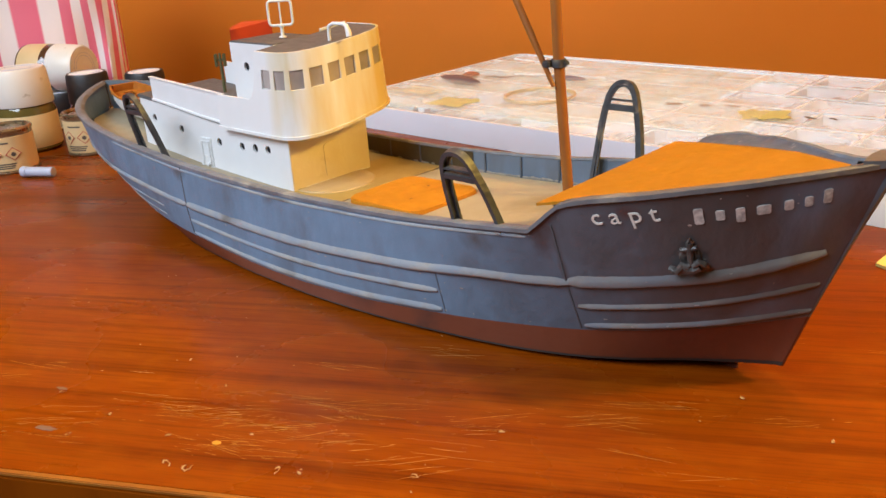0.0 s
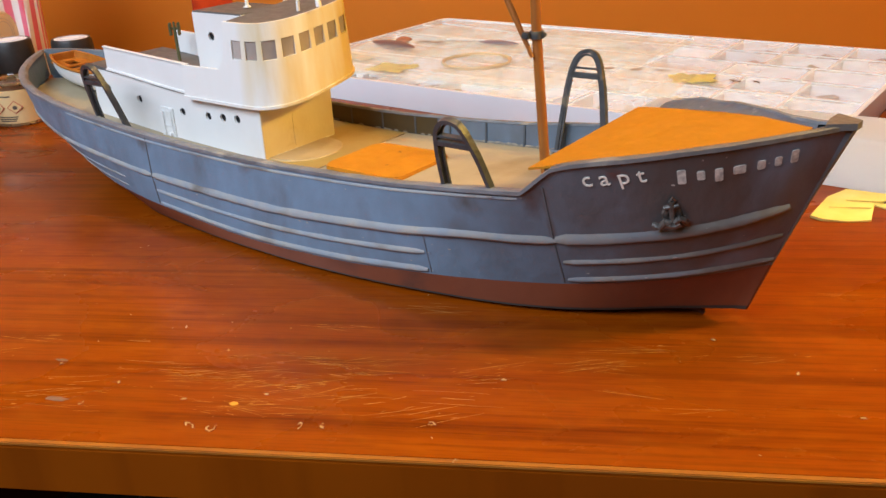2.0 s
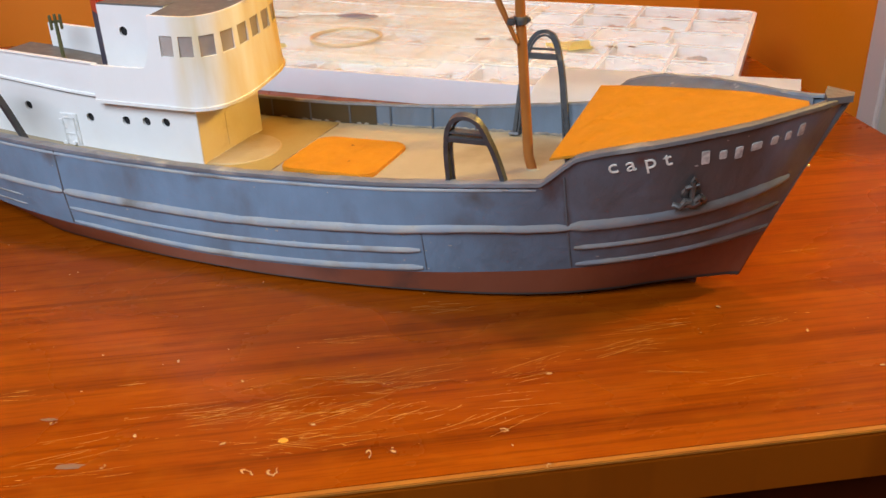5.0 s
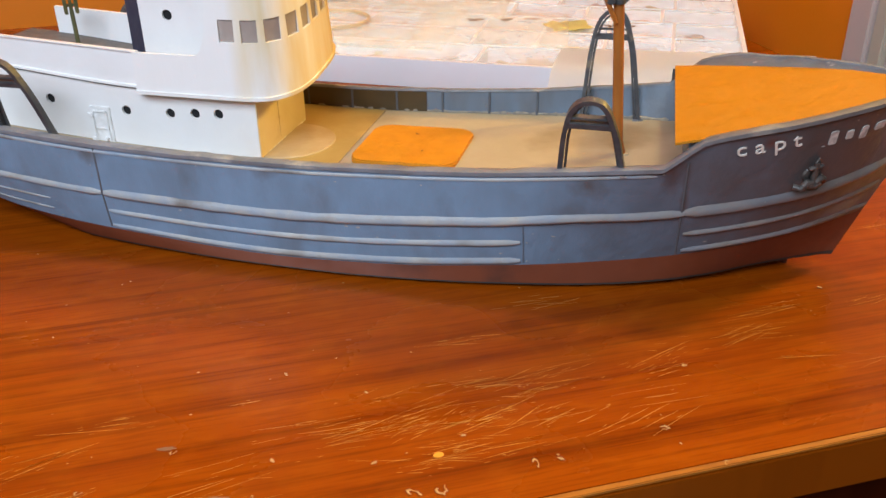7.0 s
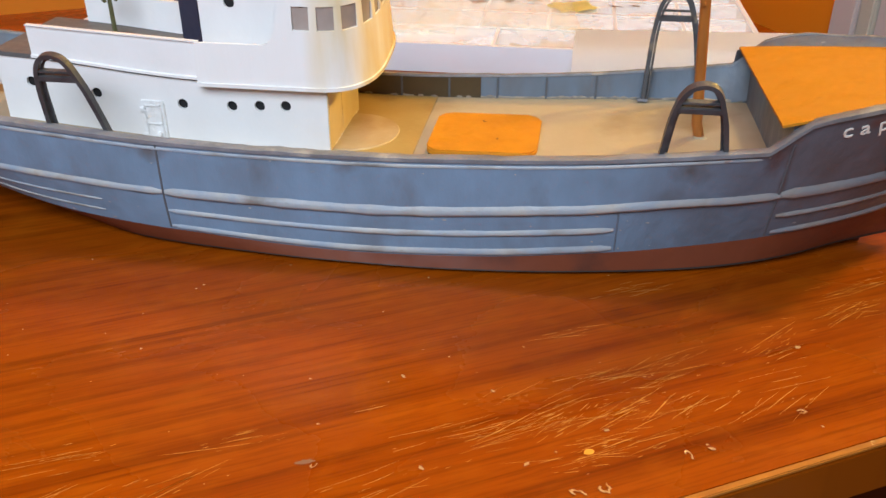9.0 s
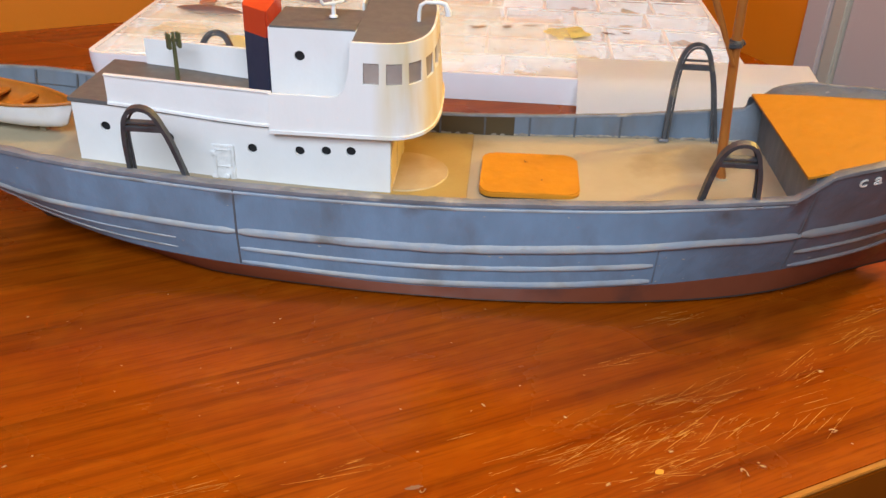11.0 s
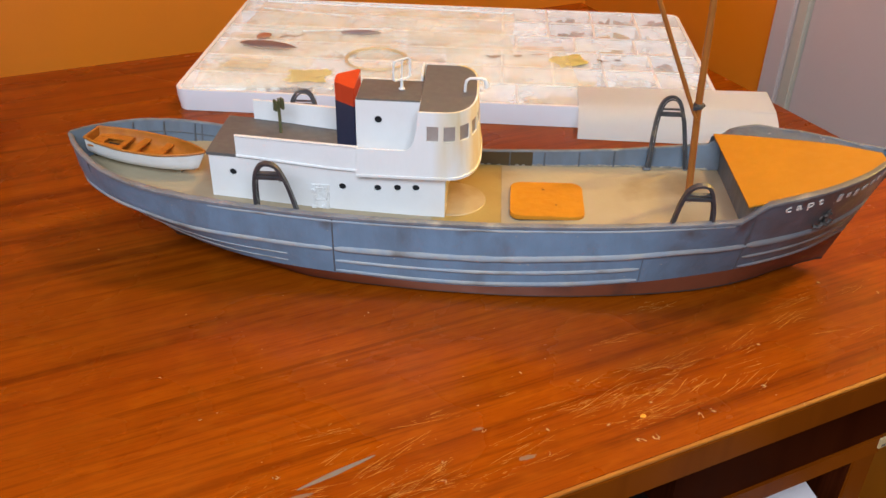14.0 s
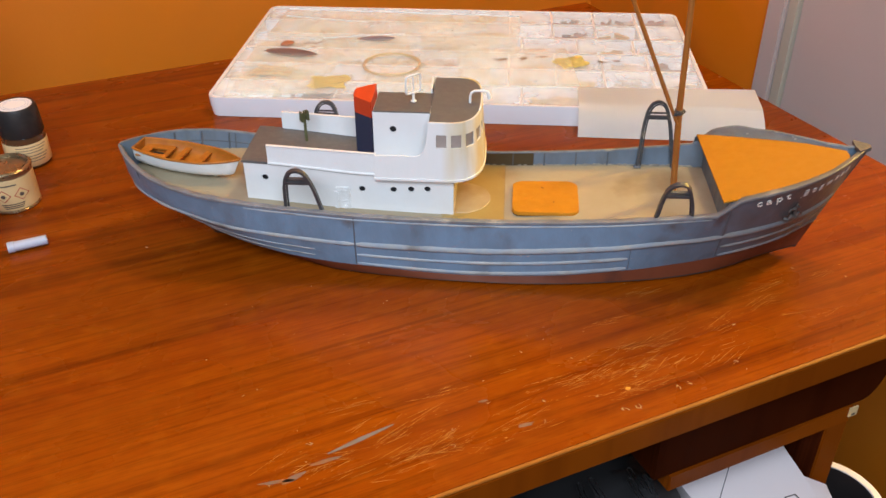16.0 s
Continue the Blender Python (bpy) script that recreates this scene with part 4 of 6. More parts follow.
door_line = rounded_line([(-0.0062, 0.004), (-0.0066, 0.020), (-0.0056, 0.0245), (0.0010, 0.0255), (0.0062, 0.0248), (0.0068, 0.020), (0.0066, 0.004)], 4)
prism(bm, door_line, 0.0004, 0.0008)
bmesh.ops.transform(bm, matrix=Matrix(((0, 0, 1, HX1), (1, 0, 0, 0.001), (0, 1, 0, fz), (0, 0, 0, 1))), verts=bm.verts)
part("front_door", bm, M_FRONT, house, "low moulded door")

# upper house
UW = 0.0195
bm = bmesh.new()
box(bm, -0.0868, -0.0395, -UW, UW, 0.0826, 0.1332, 0.0004)
upper = part("upper_house", bm, M_WHITE, ship, "white painted upper house")
holes = bmesh.new()
for side in (-1, 1):
    lathe(holes, ((0, -0.003), (0.0028, -0.003), (0.0028, 0.003), (0, 0.003)), 24, pose(-0.0705, side * UW, 0.1183, 90))
cut(upper, holes)
for side in (-1, 1):
    bm = bmesh.new()
    lathe(bm, ((0, 0.0002), (0.00275, 0.0002), (0.00275, -0.0002), (0, -0.0002)), 20, pose(-0.0705, side * (UW - 0.0014), 0.1183, 90))
    part("porthole", bm, M_DARK, upper, "dark round porthole")

# wheelhouse shell with its row of windows
WB, WT = 0.0822, 0.1335


def tilted(bm):
    """The wheelhouse sits askew: its far side stands higher."""
    for v in bm.verts:
        f = min(1.0, max(0.0, (v.co.z - 0.0826) / 0.05))
        v.co.z += (0.138 - 0.044 * f) * (v.co.y + 0.036) - 0.0020 * f
    return bm


def wheel_outline(f, grow=0.0):
    """Plan of the wheelhouse wall, from the after end on one side round the front to the other; f from 0 at its foot to 1 at its top."""
    half, wide, cx, ax, cy = 0.0388 - 0.0028 * f + grow, 0.0412 - 0.0010 * f + grow, -0.0270, 0.0312 - 0.0036 * f + grow, 0.0022
    side_x = [-0.0848, -0.078, -0.070, -0.062, -0.055, -0.050, -0.0475, -0.0455, -0.0438, -0.0425, -0.0415, -0.0408, -0.040, -0.036, -0.031]
    pts = [(x, cy - half) for x in side_x]
    for i in range(41):
        a = math.pi * i / 40
        c_, s_ = math.sin(a), -math.cos(a)
        e = 2 / (2.7 if s_ < 0 else 3.4)
        pts.append((cx + ax * abs(c_) ** e, cy + (half if s_ < 0 else wide) * math.copysign(abs(s_) ** e, s_)))
    pts += [(x, cy + wide) for x in reversed(side_x)]
    return pts


def wing_top(x):
    """Height of the wall's upper edge: low beside the upper house, full height round the wheelhouse."""
    if x > -0.0408:
        return WT
    if x < -0.0500:
        return 0.1030
    t = (x + 0.0500) / 0.0092
    return 0.1030 + (WT - 0.1030) * (1 - math.sqrt(max(0.0, 1 - t ** 2.2)))


bm = bmesh.new()
ROWS_W = 16
grids = {}
for lay, grow in (("out", 0.0), ("in", -0.0013)):
    lo_, hi_ = wheel_outline(0, grow), wheel_outline(1, grow)
    ref = wheel_outline(0)
    g = []
    for i, ((xa, ya), (xb, yb)) in enumerate(zip(lo_, hi_)):
        tz = wing_top(ref[i][0])
        col_ = []
        for j in range(ROWS_W + 1):
            z = WB + (tz - WB) * j / ROWS_W
            f = (z - WB) / (WT - WB)
            col_.append(bm.verts.new((xa + (xb - xa) * f, ya + (yb - ya) * f, z)))
        g.append(col_)
    grids[lay] = g
o_, i_ = grids["out"], grids["in"]
for a, b, c_, d_ in zip(o_[:-1], o_[1:], i_[:-1], i_[1:]):
    for j in range(ROWS_W):
        bm.faces.new((a[j], b[j], b[j + 1], a[j + 1]))
        bm.faces.new((c_[j], c_[j + 1], d_[j + 1], d_[j]))
    bm.faces.new((a[0], c_[0], d_[0], b[0]))
    bm.faces.new((a[-1], b[-1], d_[-1], c_[-1]))
for a, c_ in ((o_[0], i_[0]), (o_[-1], i_[-1])):
    for j in range(ROWS_W):
        bm.faces.new((a[j], a[j + 1], c_[j + 1], c_[j]))
wheel = part("wheelhouse", tilted(bm), M_STAINED, ship, "white wheelhouse, front rust-stained and tinted for warm light")
mid_line = wheel_outline(0.66)
pts_ = [Vector((x, y, 0)) for x, y in mid_line]
run = [0.0]
for a, b in zip(pts_[:-1], pts_[1:]):
    run.append(run[-1] + (b - a).length)
total = run[-1]


def along(s):
    i = max(0, min(len(run) - 2, int(np.searchsorted(run, s)) - 1))
    t = (s - run[i]) / (run[i + 1] - run[i])
    d = (pts_[i + 1] - pts_[i]).normalized()
    return pts_[i].lerp(pts_[i + 1], t), d


first = 0.0848 - 0.0302
N_WIN = 11
holes = bmesh.new()
for i in range(N_WIN):
    s = first + (total - 2 * first) * i / (N_WIN - 1)
    p, d = along(s)
    m = Matrix.Translation((p.x, p.y, 0.1168)) @ Matrix.Rotation(math.atan2(d.y, d.x), 4, "Z")
    got = bmesh.ops.create_cube(holes, size=1, matrix=m @ Matrix.Diagonal((0.0083, 0.008, 0.0118, 1)))
cut(wheel, tilted(holes))
for i in range(N_WIN):
    p, d = along(first + (total - 2 * first) * i / (N_WIN - 1))
    bm = bmesh.new()
    box(bm, -0.0045, 0.0045, 0.0011, 0.0014, -0.0063, 0.0063, 0, Matrix.Translation((p.x, p.y, 0.1168)) @ Matrix.Rotation(math.atan2(d.y, d.x), 4, "Z"))
    part("window_pane", tilted(bm), M_PANE, wheel, "dull grey window pane", smooth=False)
bm = bmesh.new()
lip = wheel_outline(0, 0.0009)
prism(bm, lip, 0.0808, 0.0826)
part("wheelhouse_floor", tilted(bm), M_STAINED, wheel, "white floor plate with a raised lip")
bm = bmesh.new()
top_in = wheel_outline(1, -0.0013)
front_part = [p for p in top_in if p[0] > -0.0402]
prism(bm, front_part, 0.1316, 0.1333)
part("roof", tilted(bm), M_ROOF, wheel, "matt grey painted roof")
bm = bmesh.new()
box(bm, -0.0864, -0.0402, -UW + 0.0003, UW - 0.0003, 0.1322, 0.1337, 0.0003)
part("roof", bm, M_ROOF, upper, "matt grey painted roof")

# scanner on the roof
bm = bmesh.new()
lathe(bm, ((0, 0), (0.0024, 0), (0.0024, 0.0008), (0.0012, 0.0012), (0.0011, 0.006), (0.0017, 0.0068), (0.0017, 0.0078), (0, 0.0079)), 16, pose(-0.0553, 0.0003, 0.1344))
scan = part("scanner_post", bm, M_WHITE, ship, "white scanner on a short post")
bm = bmesh.new()
sm = pose(-0.0553, 0.0003, 0.1422, 0, 0, 43)
frame_pts = []
for cx, cz, a0 in ((0.0052, 0.0125, 0), (-0.0052, 0.0125, 90), (-0.0052, 0.0020, 180), (0.0052, 0.0020, 270)):
    for i in range(5):
        a = radians(a0 + 22.5 * i)
        frame_pts.append((cx + 0.0022 * math.cos(a), 0, cz + 0.0022 * math.sin(a)))
tube(bm, frame_pts, 0.00085, 8, closed=True)
tube(bm, [(0, 0, 0), (0, 0, 0.0145)], 0.0006, 8)
bmesh.ops.transform(bm, matrix=sm, verts=bm.verts)
part("scanner_frame", bm, M_WHITE, scan)
# white pipe bent over the front rim
bm = bmesh.new()
pv = [Vector(p) for p in ((-0.0092, 0, 0.1322), (-0.0090, 0, 0.1400), (-0.0082, 0, 0.1432), (-0.0058, 0.001, 0.1446), (0.0020, 0.002, 0.1445), (0.0048, 0.0022, 0.1436), (0.0062, 0.0022, 0.1400), (0.0064, 0.0022, 0.1375))]
tube(bm, pv, [0.0011, 0.0011, 0.0011, 0.0011, 0.0011, 0.0013, 0.0018, 0.0018], 10)
part("bent_vent_pipe", bm, M_WHITE, wheel, "bent white vent pipe")
bm = bmesh.new()
box(bm, -0.0428, -0.0414, 0.0196, 0.0412, 0.1190, 0.1346, 0.0003)
part("wing_end", tilted(bm), M_WHITE, wheel)

# funnel
def funnel_band(z0, z1):
    """Funnel plan: broad in front, narrow behind, with rounded corners."""
    bm = bmesh.new()
    prism(bm, ((-0.1040, -0.0048), (-0.0876, -0.0172), (-0.0876, 0.0172), (-0.1040, 0.0048)), z0, z1)
    es = [e for e in bm.edges if abs(e.verts[0].co.z - e.verts[1].co.z) > 0.008]
    bmesh.ops.bevel(bm, geom=es, offset=0.0012, segments=3, affect="EDGES")
    return bm


funnel = part("funnel", funnel_band(0.0835, 0.1260), M_FUNNEL_BLUE, ship, "dark blue funnel with a red top")
part("funnel_top", funnel_band(0.1260, lambda x, y: 0.1400 + 0.0022 * (y > 0)), M_FUNNEL_RED, funnel, "red painted funnel top")

# green cleat post on the boat deck
bm = bmesh.new()
pz = HOUSE_TOP(-0.1505)
tube(bm, [(-0.1505, 0.0125, pz), (-0.1505, 0.0125, 0.108), (-0.1505, 0.0125, 0.1175)], [0.0013, 0.0012, 0.0009], 10)
post = part("cleat_post", bm, M_GREEN, ship, "dull green post with two side lugs")
for dx in (-0.0030, 0.0030):
    bm = bmesh.new()
    box(bm, -0.0009, 0.0009, -0.0022, 0.0022, -0.0050, 0.0040, 0.0004, pose(-0.1505 + dx * 0.72, 0.0125 + dx * 0.69, 0.1130, 0, 0, 43))
    part("lug", bm, M_GREEN, post)
bm = bmesh.new()
box(bm, -0.0034, 0.0034, -0.0007, 0.0007, -0.0008, 0.0008, 0.0, pose(-0.1505, 0.0125, 0.1128, 0, 0, 43))
part("cross_bar", bm, M_GREEN, post)

# mast, boom and band
MAST = ((0.1668, 0.0, 0.0505), (0.1640, 0.0, 0.0610), (0.1590, 0.0, 0.1332), (0.1556, 0.0, 0.2226), (0.1535, 0.0, 0.275))
bm = bmesh.new()
tube(bm, MAST, [0.0027, 0.0027, 0.0026, 0.0023, 0.0020], 16)
mast = part("mast", bm, M_MAST, ship, "brown painted raked mast")
bm = bmesh.new()
lathe(bm, ((0, 0.0), (0.0042, 0.0), (0.0036, 0.0012), (0.0028, 0.0014), (0, 0.0014)), 18, pose(0.1667, 0, 0.0528))
part("mast_foot", bm, M_DECK, mast)
bdir = Vector((math.cos(radians(190)) * math.cos(radians(65)), math.sin(radians(190)) * math.cos(radians(65)), math.sin(radians(65))))
foot = Vector((0.1562, -0.0042, 0.1265))
bm = bmesh.new()
tube(bm, [foot - bdir * 0.006, foot + bdir * 0.02, foot + bdir * 0.09, foot + bdir * 0.15], [0.0010, 0.0017, 0.0017, 0.0014], 12)
part("boom", bm, M_MAST, mast, "brown painted boom")
bm = bmesh.new()
lathe(bm, ((0.0025, -0.0019), (0.0036, -0.0019), (0.0038, 0), (0.0036, 0.0019), (0.0025, 0.0019)), 20, pose(0.1591, 0, 0.1318))
box(bm, 0.1535, 0.1578, -0.0064, -0.0014, 0.1302, 0.1334, 0.0006)
box(bm, 0.1608, 0.1640, -0.0012, 0.0024, 0.1306, 0.1330, 0.0006)
part("mast_band", bm, M_BLACK, mast, "black band that holds the boom")

# gallows: black inverted bows at the bulwarks
GALLOW_LINE = ((-0.0150, 0.0), (-0.0128, 0.030), (-0.0113, 0.0405), (-0.0094, 0.0475), (-0.0059, 0.0523), (-0.0012, 0.0540), (0.0034, 0.0528), (0.0064, 0.0490), (0.0086, 0.0430), (0.0119, 0.0310), (0.0172, 0.0))
GALLOW = rounded_line(GALLOW_LINE)


def gallows(x, side, lean, h=1.0):
    bm = bmesh.new()
    dz = DECK_Z(x)
    m = pose(x, side * 0.0536, dz, side * -lean)
    bar(bm, [(a, 0, b * h) for a, b in GALLOW], 0.0036, 0.0022)
    bar(bm, [(a * 0.86 + 0.0002, -side * 0.0012, b * h * 0.965) for a, b in GALLOW], 0.0012, 0.0012)
    bmesh.ops.transform(bm, matrix=m, verts=bm.verts)
    g = part("gallows", bm, M_BLACK, ship, "black bowed gallows frame")
    bm = bmesh.new()
    for zz, ww, hh in ((0.0415, 0.0100, 0.0017), (0.0452, 0.0084, 0.0006)):
        box(bm, -ww - 0.0012, ww - 0.0016, -0.0018, 0.0018, zz * h - hh, zz * h + hh, 0.0004)
    bmesh.ops.transform(bm, matrix=m, verts=bm.verts)
    part("cross_bar", bm, M_BLACK, g)
    for a in (-0.0150, 0.0172):
        bm = bmesh.new()
        box(bm, a - 0.0030, a + 0.0030, -0.0030, 0.0030, -0.0002, 0.0014, 0.0003)
        bmesh.ops.transform(bm, matrix=m, verts=bm.verts)
        part("foot_plate", bm, M_CAP, g)


gallows(0.1553, -1, 18.5, 1.025)
gallows(0.1553, 1, 11.3, 1.11)
gallows(-0.1415, -1, 13.6, 0.97)
gallows(-0.1415, 1, 12.0, 0.97)

# name on the bow: the first word lettered, the second in bars


def letter_pose(x, w):
    p, n = on_skin(x, w, 0.0002)
    q, _ = on_skin(x + 0.003, w, 0.0002)
    ex = (q - p).normalized()
    ez = n
    ey = ez.cross(ex).normalized()
    ex = ey.cross(ez)
    m = Matrix((ex, ey, ez)).transposed().to_4x4()
    m.translation = p
    return m


name_w = 2.66
for ch, x in zip("capt", (0.2173, 0.2248, 0.2326, 0.2406)):
    lettering("letter", ch, 0.0114, M_LETTER, ship, letter_pose(x, 2.715) @ pose(0, 0, 0, 0, 0, 5), label="white raised letter")
for k, (x, wd, z0, z1) in enumerate(((0.2556, 0.0036, -0.0008, 0.0066), (0.2627, 0.0034, 0.0, 0.0046), (0.2690, 0.0034, -0.0020, 0.0046), (0.2752, 0.0052, 0.0, 0.0042), (0.2830, 0.0034, 0.0, 0.0044), (0.2886, 0.0030, 0.0, 0.0044), (0.2936, 0.0032, 0.0, 0.0062))):
    bm = bmesh.new()
    box(bm, 0, wd, z0, z1, -0.0002, 0.0002, 0.0004, letter_pose(x, name_w + 0.010 * k / 6))
    part("name_bar", bm, M_BAR, ship, "white bar")

# anchor stowed on the bow
am = letter_pose(0.2520, 2.30)
bm = bmesh.new()
lathe(bm, ((0.0018, 0.0), (0.0046, 0.0), (0.0040, 0.0010), (0.0020, 0.0012)), 20, am @ pose(0, -0.0005, -0.0002))
anchor = part("anchor", bm, M_RUST, ship, "rust-flecked black anchor in its hawse")
for name_, pts, r in (("shank", ((0.0008, 0.0075, 0.0012), (0.0004, 0.003, 0.0018), (0, -0.003, 0.0022)), 0.0014), ("fluke", ((-0.0086, -0.0046, 0.0012), (-0.0058, -0.0050, 0.0030), (-0.0032, -0.0020, 0.0030), (-0.0008, -0.0030, 0.0030)), 0.0016), ("fluke", ((0.0058, -0.0056, 0.0010), (0.0048, -0.0026, 0.0028), (0.0034, -0.0012, 0.0028), (0.0008, -0.0030, 0.0030)), 0.0015), ("stock", ((-0.0030, 0.0048, 0.0018), (0.0035, 0.0052, 0.0018)), 0.0010), ("crown", ((-0.0030, -0.0040, 0.0022), (0.0004, -0.0050, 0.0026), (0.0032, -0.0040, 0.0022)), 0.0021), ("shackle", ((0.0000, 0.0075, 0.0014), (0.0014, 0.0095, 0.0012), (0.0022, 0.0076, 0.0012)), 0.0007)):
    bm = bmesh.new()
    tube(bm, [am @ Vector(p) for p in pts], r, 8)
    part(name_, bm, M_RUST, anchor)

# pale chips where the paint has come off the cap and the plating
bm = bmesh.new()
for i in range(120):
    x, w = random.uniform(-0.27, 0.29), random.choice((2.97, 2.97, 2.98, 2.90, 2.04, 1.54, 1.12)) if i < 90 else random.uniform(1.1, 2.9)
    p, n_ = on_skin(x, w, 0.0007 if w > 2.95 else 0.0011 if i < 90 else 0.0002)
    t1 = Vector((1, 0, 0)) - n_ * n_.x
    t1.normalize()
    t2 = n_.cross(t1)
    r = random.choice((0.0003, 0.0004, 0.0005, 0.0008))
    vs = [bm.verts.new(p + (t1 * math.cos(k * 1.05) * random.uniform(0.7, 1.9) + t2 * math.sin(k * 1.05) * random.uniform(0.4, 0.8)) * r) for k in range(6)]
    bm.faces.new(vs)
tagged(part("paint_chips", bm, M_CHIPPED, ship, "pale paint chips", smooth=False), kind="stuff")

# ---- lifeboat on the after deck ----
lb = thing("lifeboat", "small white lifeboat with orange inside on the after deck", "boat")
a_, f_ = Vector((-0.2995, 0.0090, 0.0818)), Vector((-0.2055, -0.0085, 0.0778))
ex = (f_ - a_).normalized()
ey = Vector((0, 0, 1)).cross(ex).normalized()
lbm = Matrix((ex, ey, ex.cross(ey))).transposed().to_4x4()
lbm.translation = a_
lb.matrix_world = lbm
LB_L = (f_ - a_).length
LB_B = spline(((0.0, 0.0100), (0.15, 0.0138), (0.4, 0.0165), (0.65, 0.0150), (0.85, 0.0090), (0.95, 0.0040), (1.0, 0.0006)))


def boat_skin(shrink, z_top, z_low, keel):
    bm = bmesh.new()
    g = []
    for i in range(33):
        s = i / 32
        b = max(LB_B(s) - shrink, 0.0003)
        rise = 0.0016 * (2 * s - 1) ** 2
        col_ = []
        for j in range(13):
            a = math.pi * j / 12
            yy = -math.cos(a)
            dz = math.sin(a) ** 0.55
            depth = (z_low + keel * (1 - (abs(2 * s - 0.9)) ** 3 * 0.25))
            x = LB_L * s - (0.006 * dz if s > 0.9 else 0) * (s - 0.9) * 10 + shrink * (1 - 2 * s)
            col_.append(bm.verts.new((x, b * yy * (1 - 0.12 * dz), z_top + rise * (1 - dz) - depth * dz)))
        g.append(col_)
    for a, b in zip(g[:-1], g[1:]):
        for j in range(12):
            bm.faces.new((a[j], b[j], b[j + 1], a[j + 1]))
    bm.faces.new(g[0])
    return bm


part("shell", boat_skin(0, 0.0, 0.004, 0.0125), M_WHITE, lb, "white painted shell")
part("inside", boat_skin(0.0012, 0.0006, 0.002, 0.0080), M_BOAT_WOOD, lb, "orange painted inside")
for side in (-1, 1):
    bm = bmesh.new()
    tube(bm, [(LB_L * i / 24, side * LB_B(i / 24), 0.0006 + 0.0016 * (i / 12 - 1) ** 2) for i in range(25)], 0.0011, 8)
    part("gunwale", bm, M_BOAT_WOOD, lb)
bm = bmesh.new()
tube(bm, [(0, -0.0100, 0.0020), (0, 0.0100, 0.0020)], 0.0011, 8)
part("gunwale", bm, M_BOAT_WOOD, lb)
for s, w_ in ((0.42, 0.0030), (0.63, 0.0030)):
    bm = bmesh.new()
    h_ = LB_B(s) - 0.0012
    box(bm, LB_L * s - w_, LB_L * s + w_, -h_, h_, -0.0042, -0.0028, 0.0003)
    part("thwart", bm, M_BOAT_WOOD, lb)
bm = bmesh.new()
for x0, x1, y0, y1 in ((0.003, 0.030, 0.0040, 0.0118), (0.003, 0.030, -0.0118, -0.0045), (0.003, 0.012, -0.0044, 0.0039), (0.0255, 0.030, -0.0044, 0.0039)):
    box(bm, x0, x1, y0, y1, -0.0038, -0.0024, 0.0002)
part("stern_seat", bm, M_BOAT_WOOD, lb)
bm = bmesh.new()
box(bm, 0.0122, 0.0253, -0.0043, 0.0038, -0.0075, -0.0060)
part("seat_well", bm, M_DARK, lb, "dark opening in the stern seat")
# chocks that carry the boat
for s in (0.25, 0.75):
    bm = bmesh.new()
    box(bm, LB_L * s - 0.002, LB_L * s + 0.002, 0.0000, 0.0050, -0.0230, -0.0125)
    part("chock", bm, M_DECK, lb)

# ---- the compartment box behind the ship ----
BX0, BX1, BY0, BY1, BH = -0.3175, 0.2485, 0.2435, 0.5600, 0.0235
tray = thing("compartment_box", "white plastic compartment box with a milky clear lid", "storage box", ((BX0 + BX1) / 2, (BY0 + BY1) / 2, 0.0))
W2, D2 = (BX1 - BX0) / 2, (BY1 - BY0) / 2


def rounded(w, d, r, k=6):
    pts = []
    for cx, cy, a0 in ((w - r, d - r, 0), (r - w, d - r, 90), (r - w, r - d, 180), (w - r, r - d, 270)):
        for i in range(k + 1):
            a = radians(a0 + 90 * i / k)
            pts.append((cx + r * math.cos(a), cy + r * math.sin(a)))
    return pts


bm = bmesh.new()
prism(bm, rounded(W2, D2, 0.012), 0.0, 0.0022)
part("tray_floor", bm, M_BOX, tray)
bm = bmesh.new()
outer, inner_, base = rounded(W2 + 0.002, D2 + 0.002, 0.013), rounded(W2 - 0.002, D2 - 0.002, 0.010), rounded(W2, D2, 0.012)
k = len(outer)
rings = [[bm.verts.new((x, y, z)) for x, y in o] for o, z in ((base, 0.0), (outer, 0.0150), (outer, BH), (inner_, BH), (inner_, 0.002))]
for a, b in zip(rings[:-1], rings[1:]):
    for i in range(k):
        bm.faces.new((a[i], a[(i + 1) % k], b[(i + 1) % k], b[i]))
part("tray_wall", bm, M_BOX, tray)
for i in range(1, 6):
    y = -D2 + 2 * D2 * i / 6
    bm = bmesh.new()
    box(bm, -W2 + 0.002, W2 - 0.002, y - 0.0009, y + 0.0009, 0.002, BH - 0.0022)
    part("divider", bm, M_BOX, tray)
cells = []
for row in range(6):
    y0, y1 = -D2 + 2 * D2 * row / 6, -D2 + 2 * D2 * (row + 1) / 6
    x = -W2
    while x < W2 - 0.04:
        step = 0.0565 if row % 3 else 0.0710
        nx = min(x + step, W2)
        if W2 - nx < 0.04:
            nx = W2
        cells.append((x, nx, y0, y1))
        if nx < W2 - 0.01:
            bm = bmesh.new()
            box(bm, nx - 0.0009, nx + 0.0009, y0 + 0.001, y1 - 0.001, 0.002, BH - 0.0022)
            part("divider", bm, M_BOX, tray)
        x = nx
bm = bmesh.new()
prism(bm, rounded(W2 - 0.0022, D2 - 0.0022, 0.010), BH - 0.0016, BH - 0.0004)
lid = part("lid", bm, M_LID, tray, "milky clear plastic lid", smooth=False)
lid.visible_shadow = False
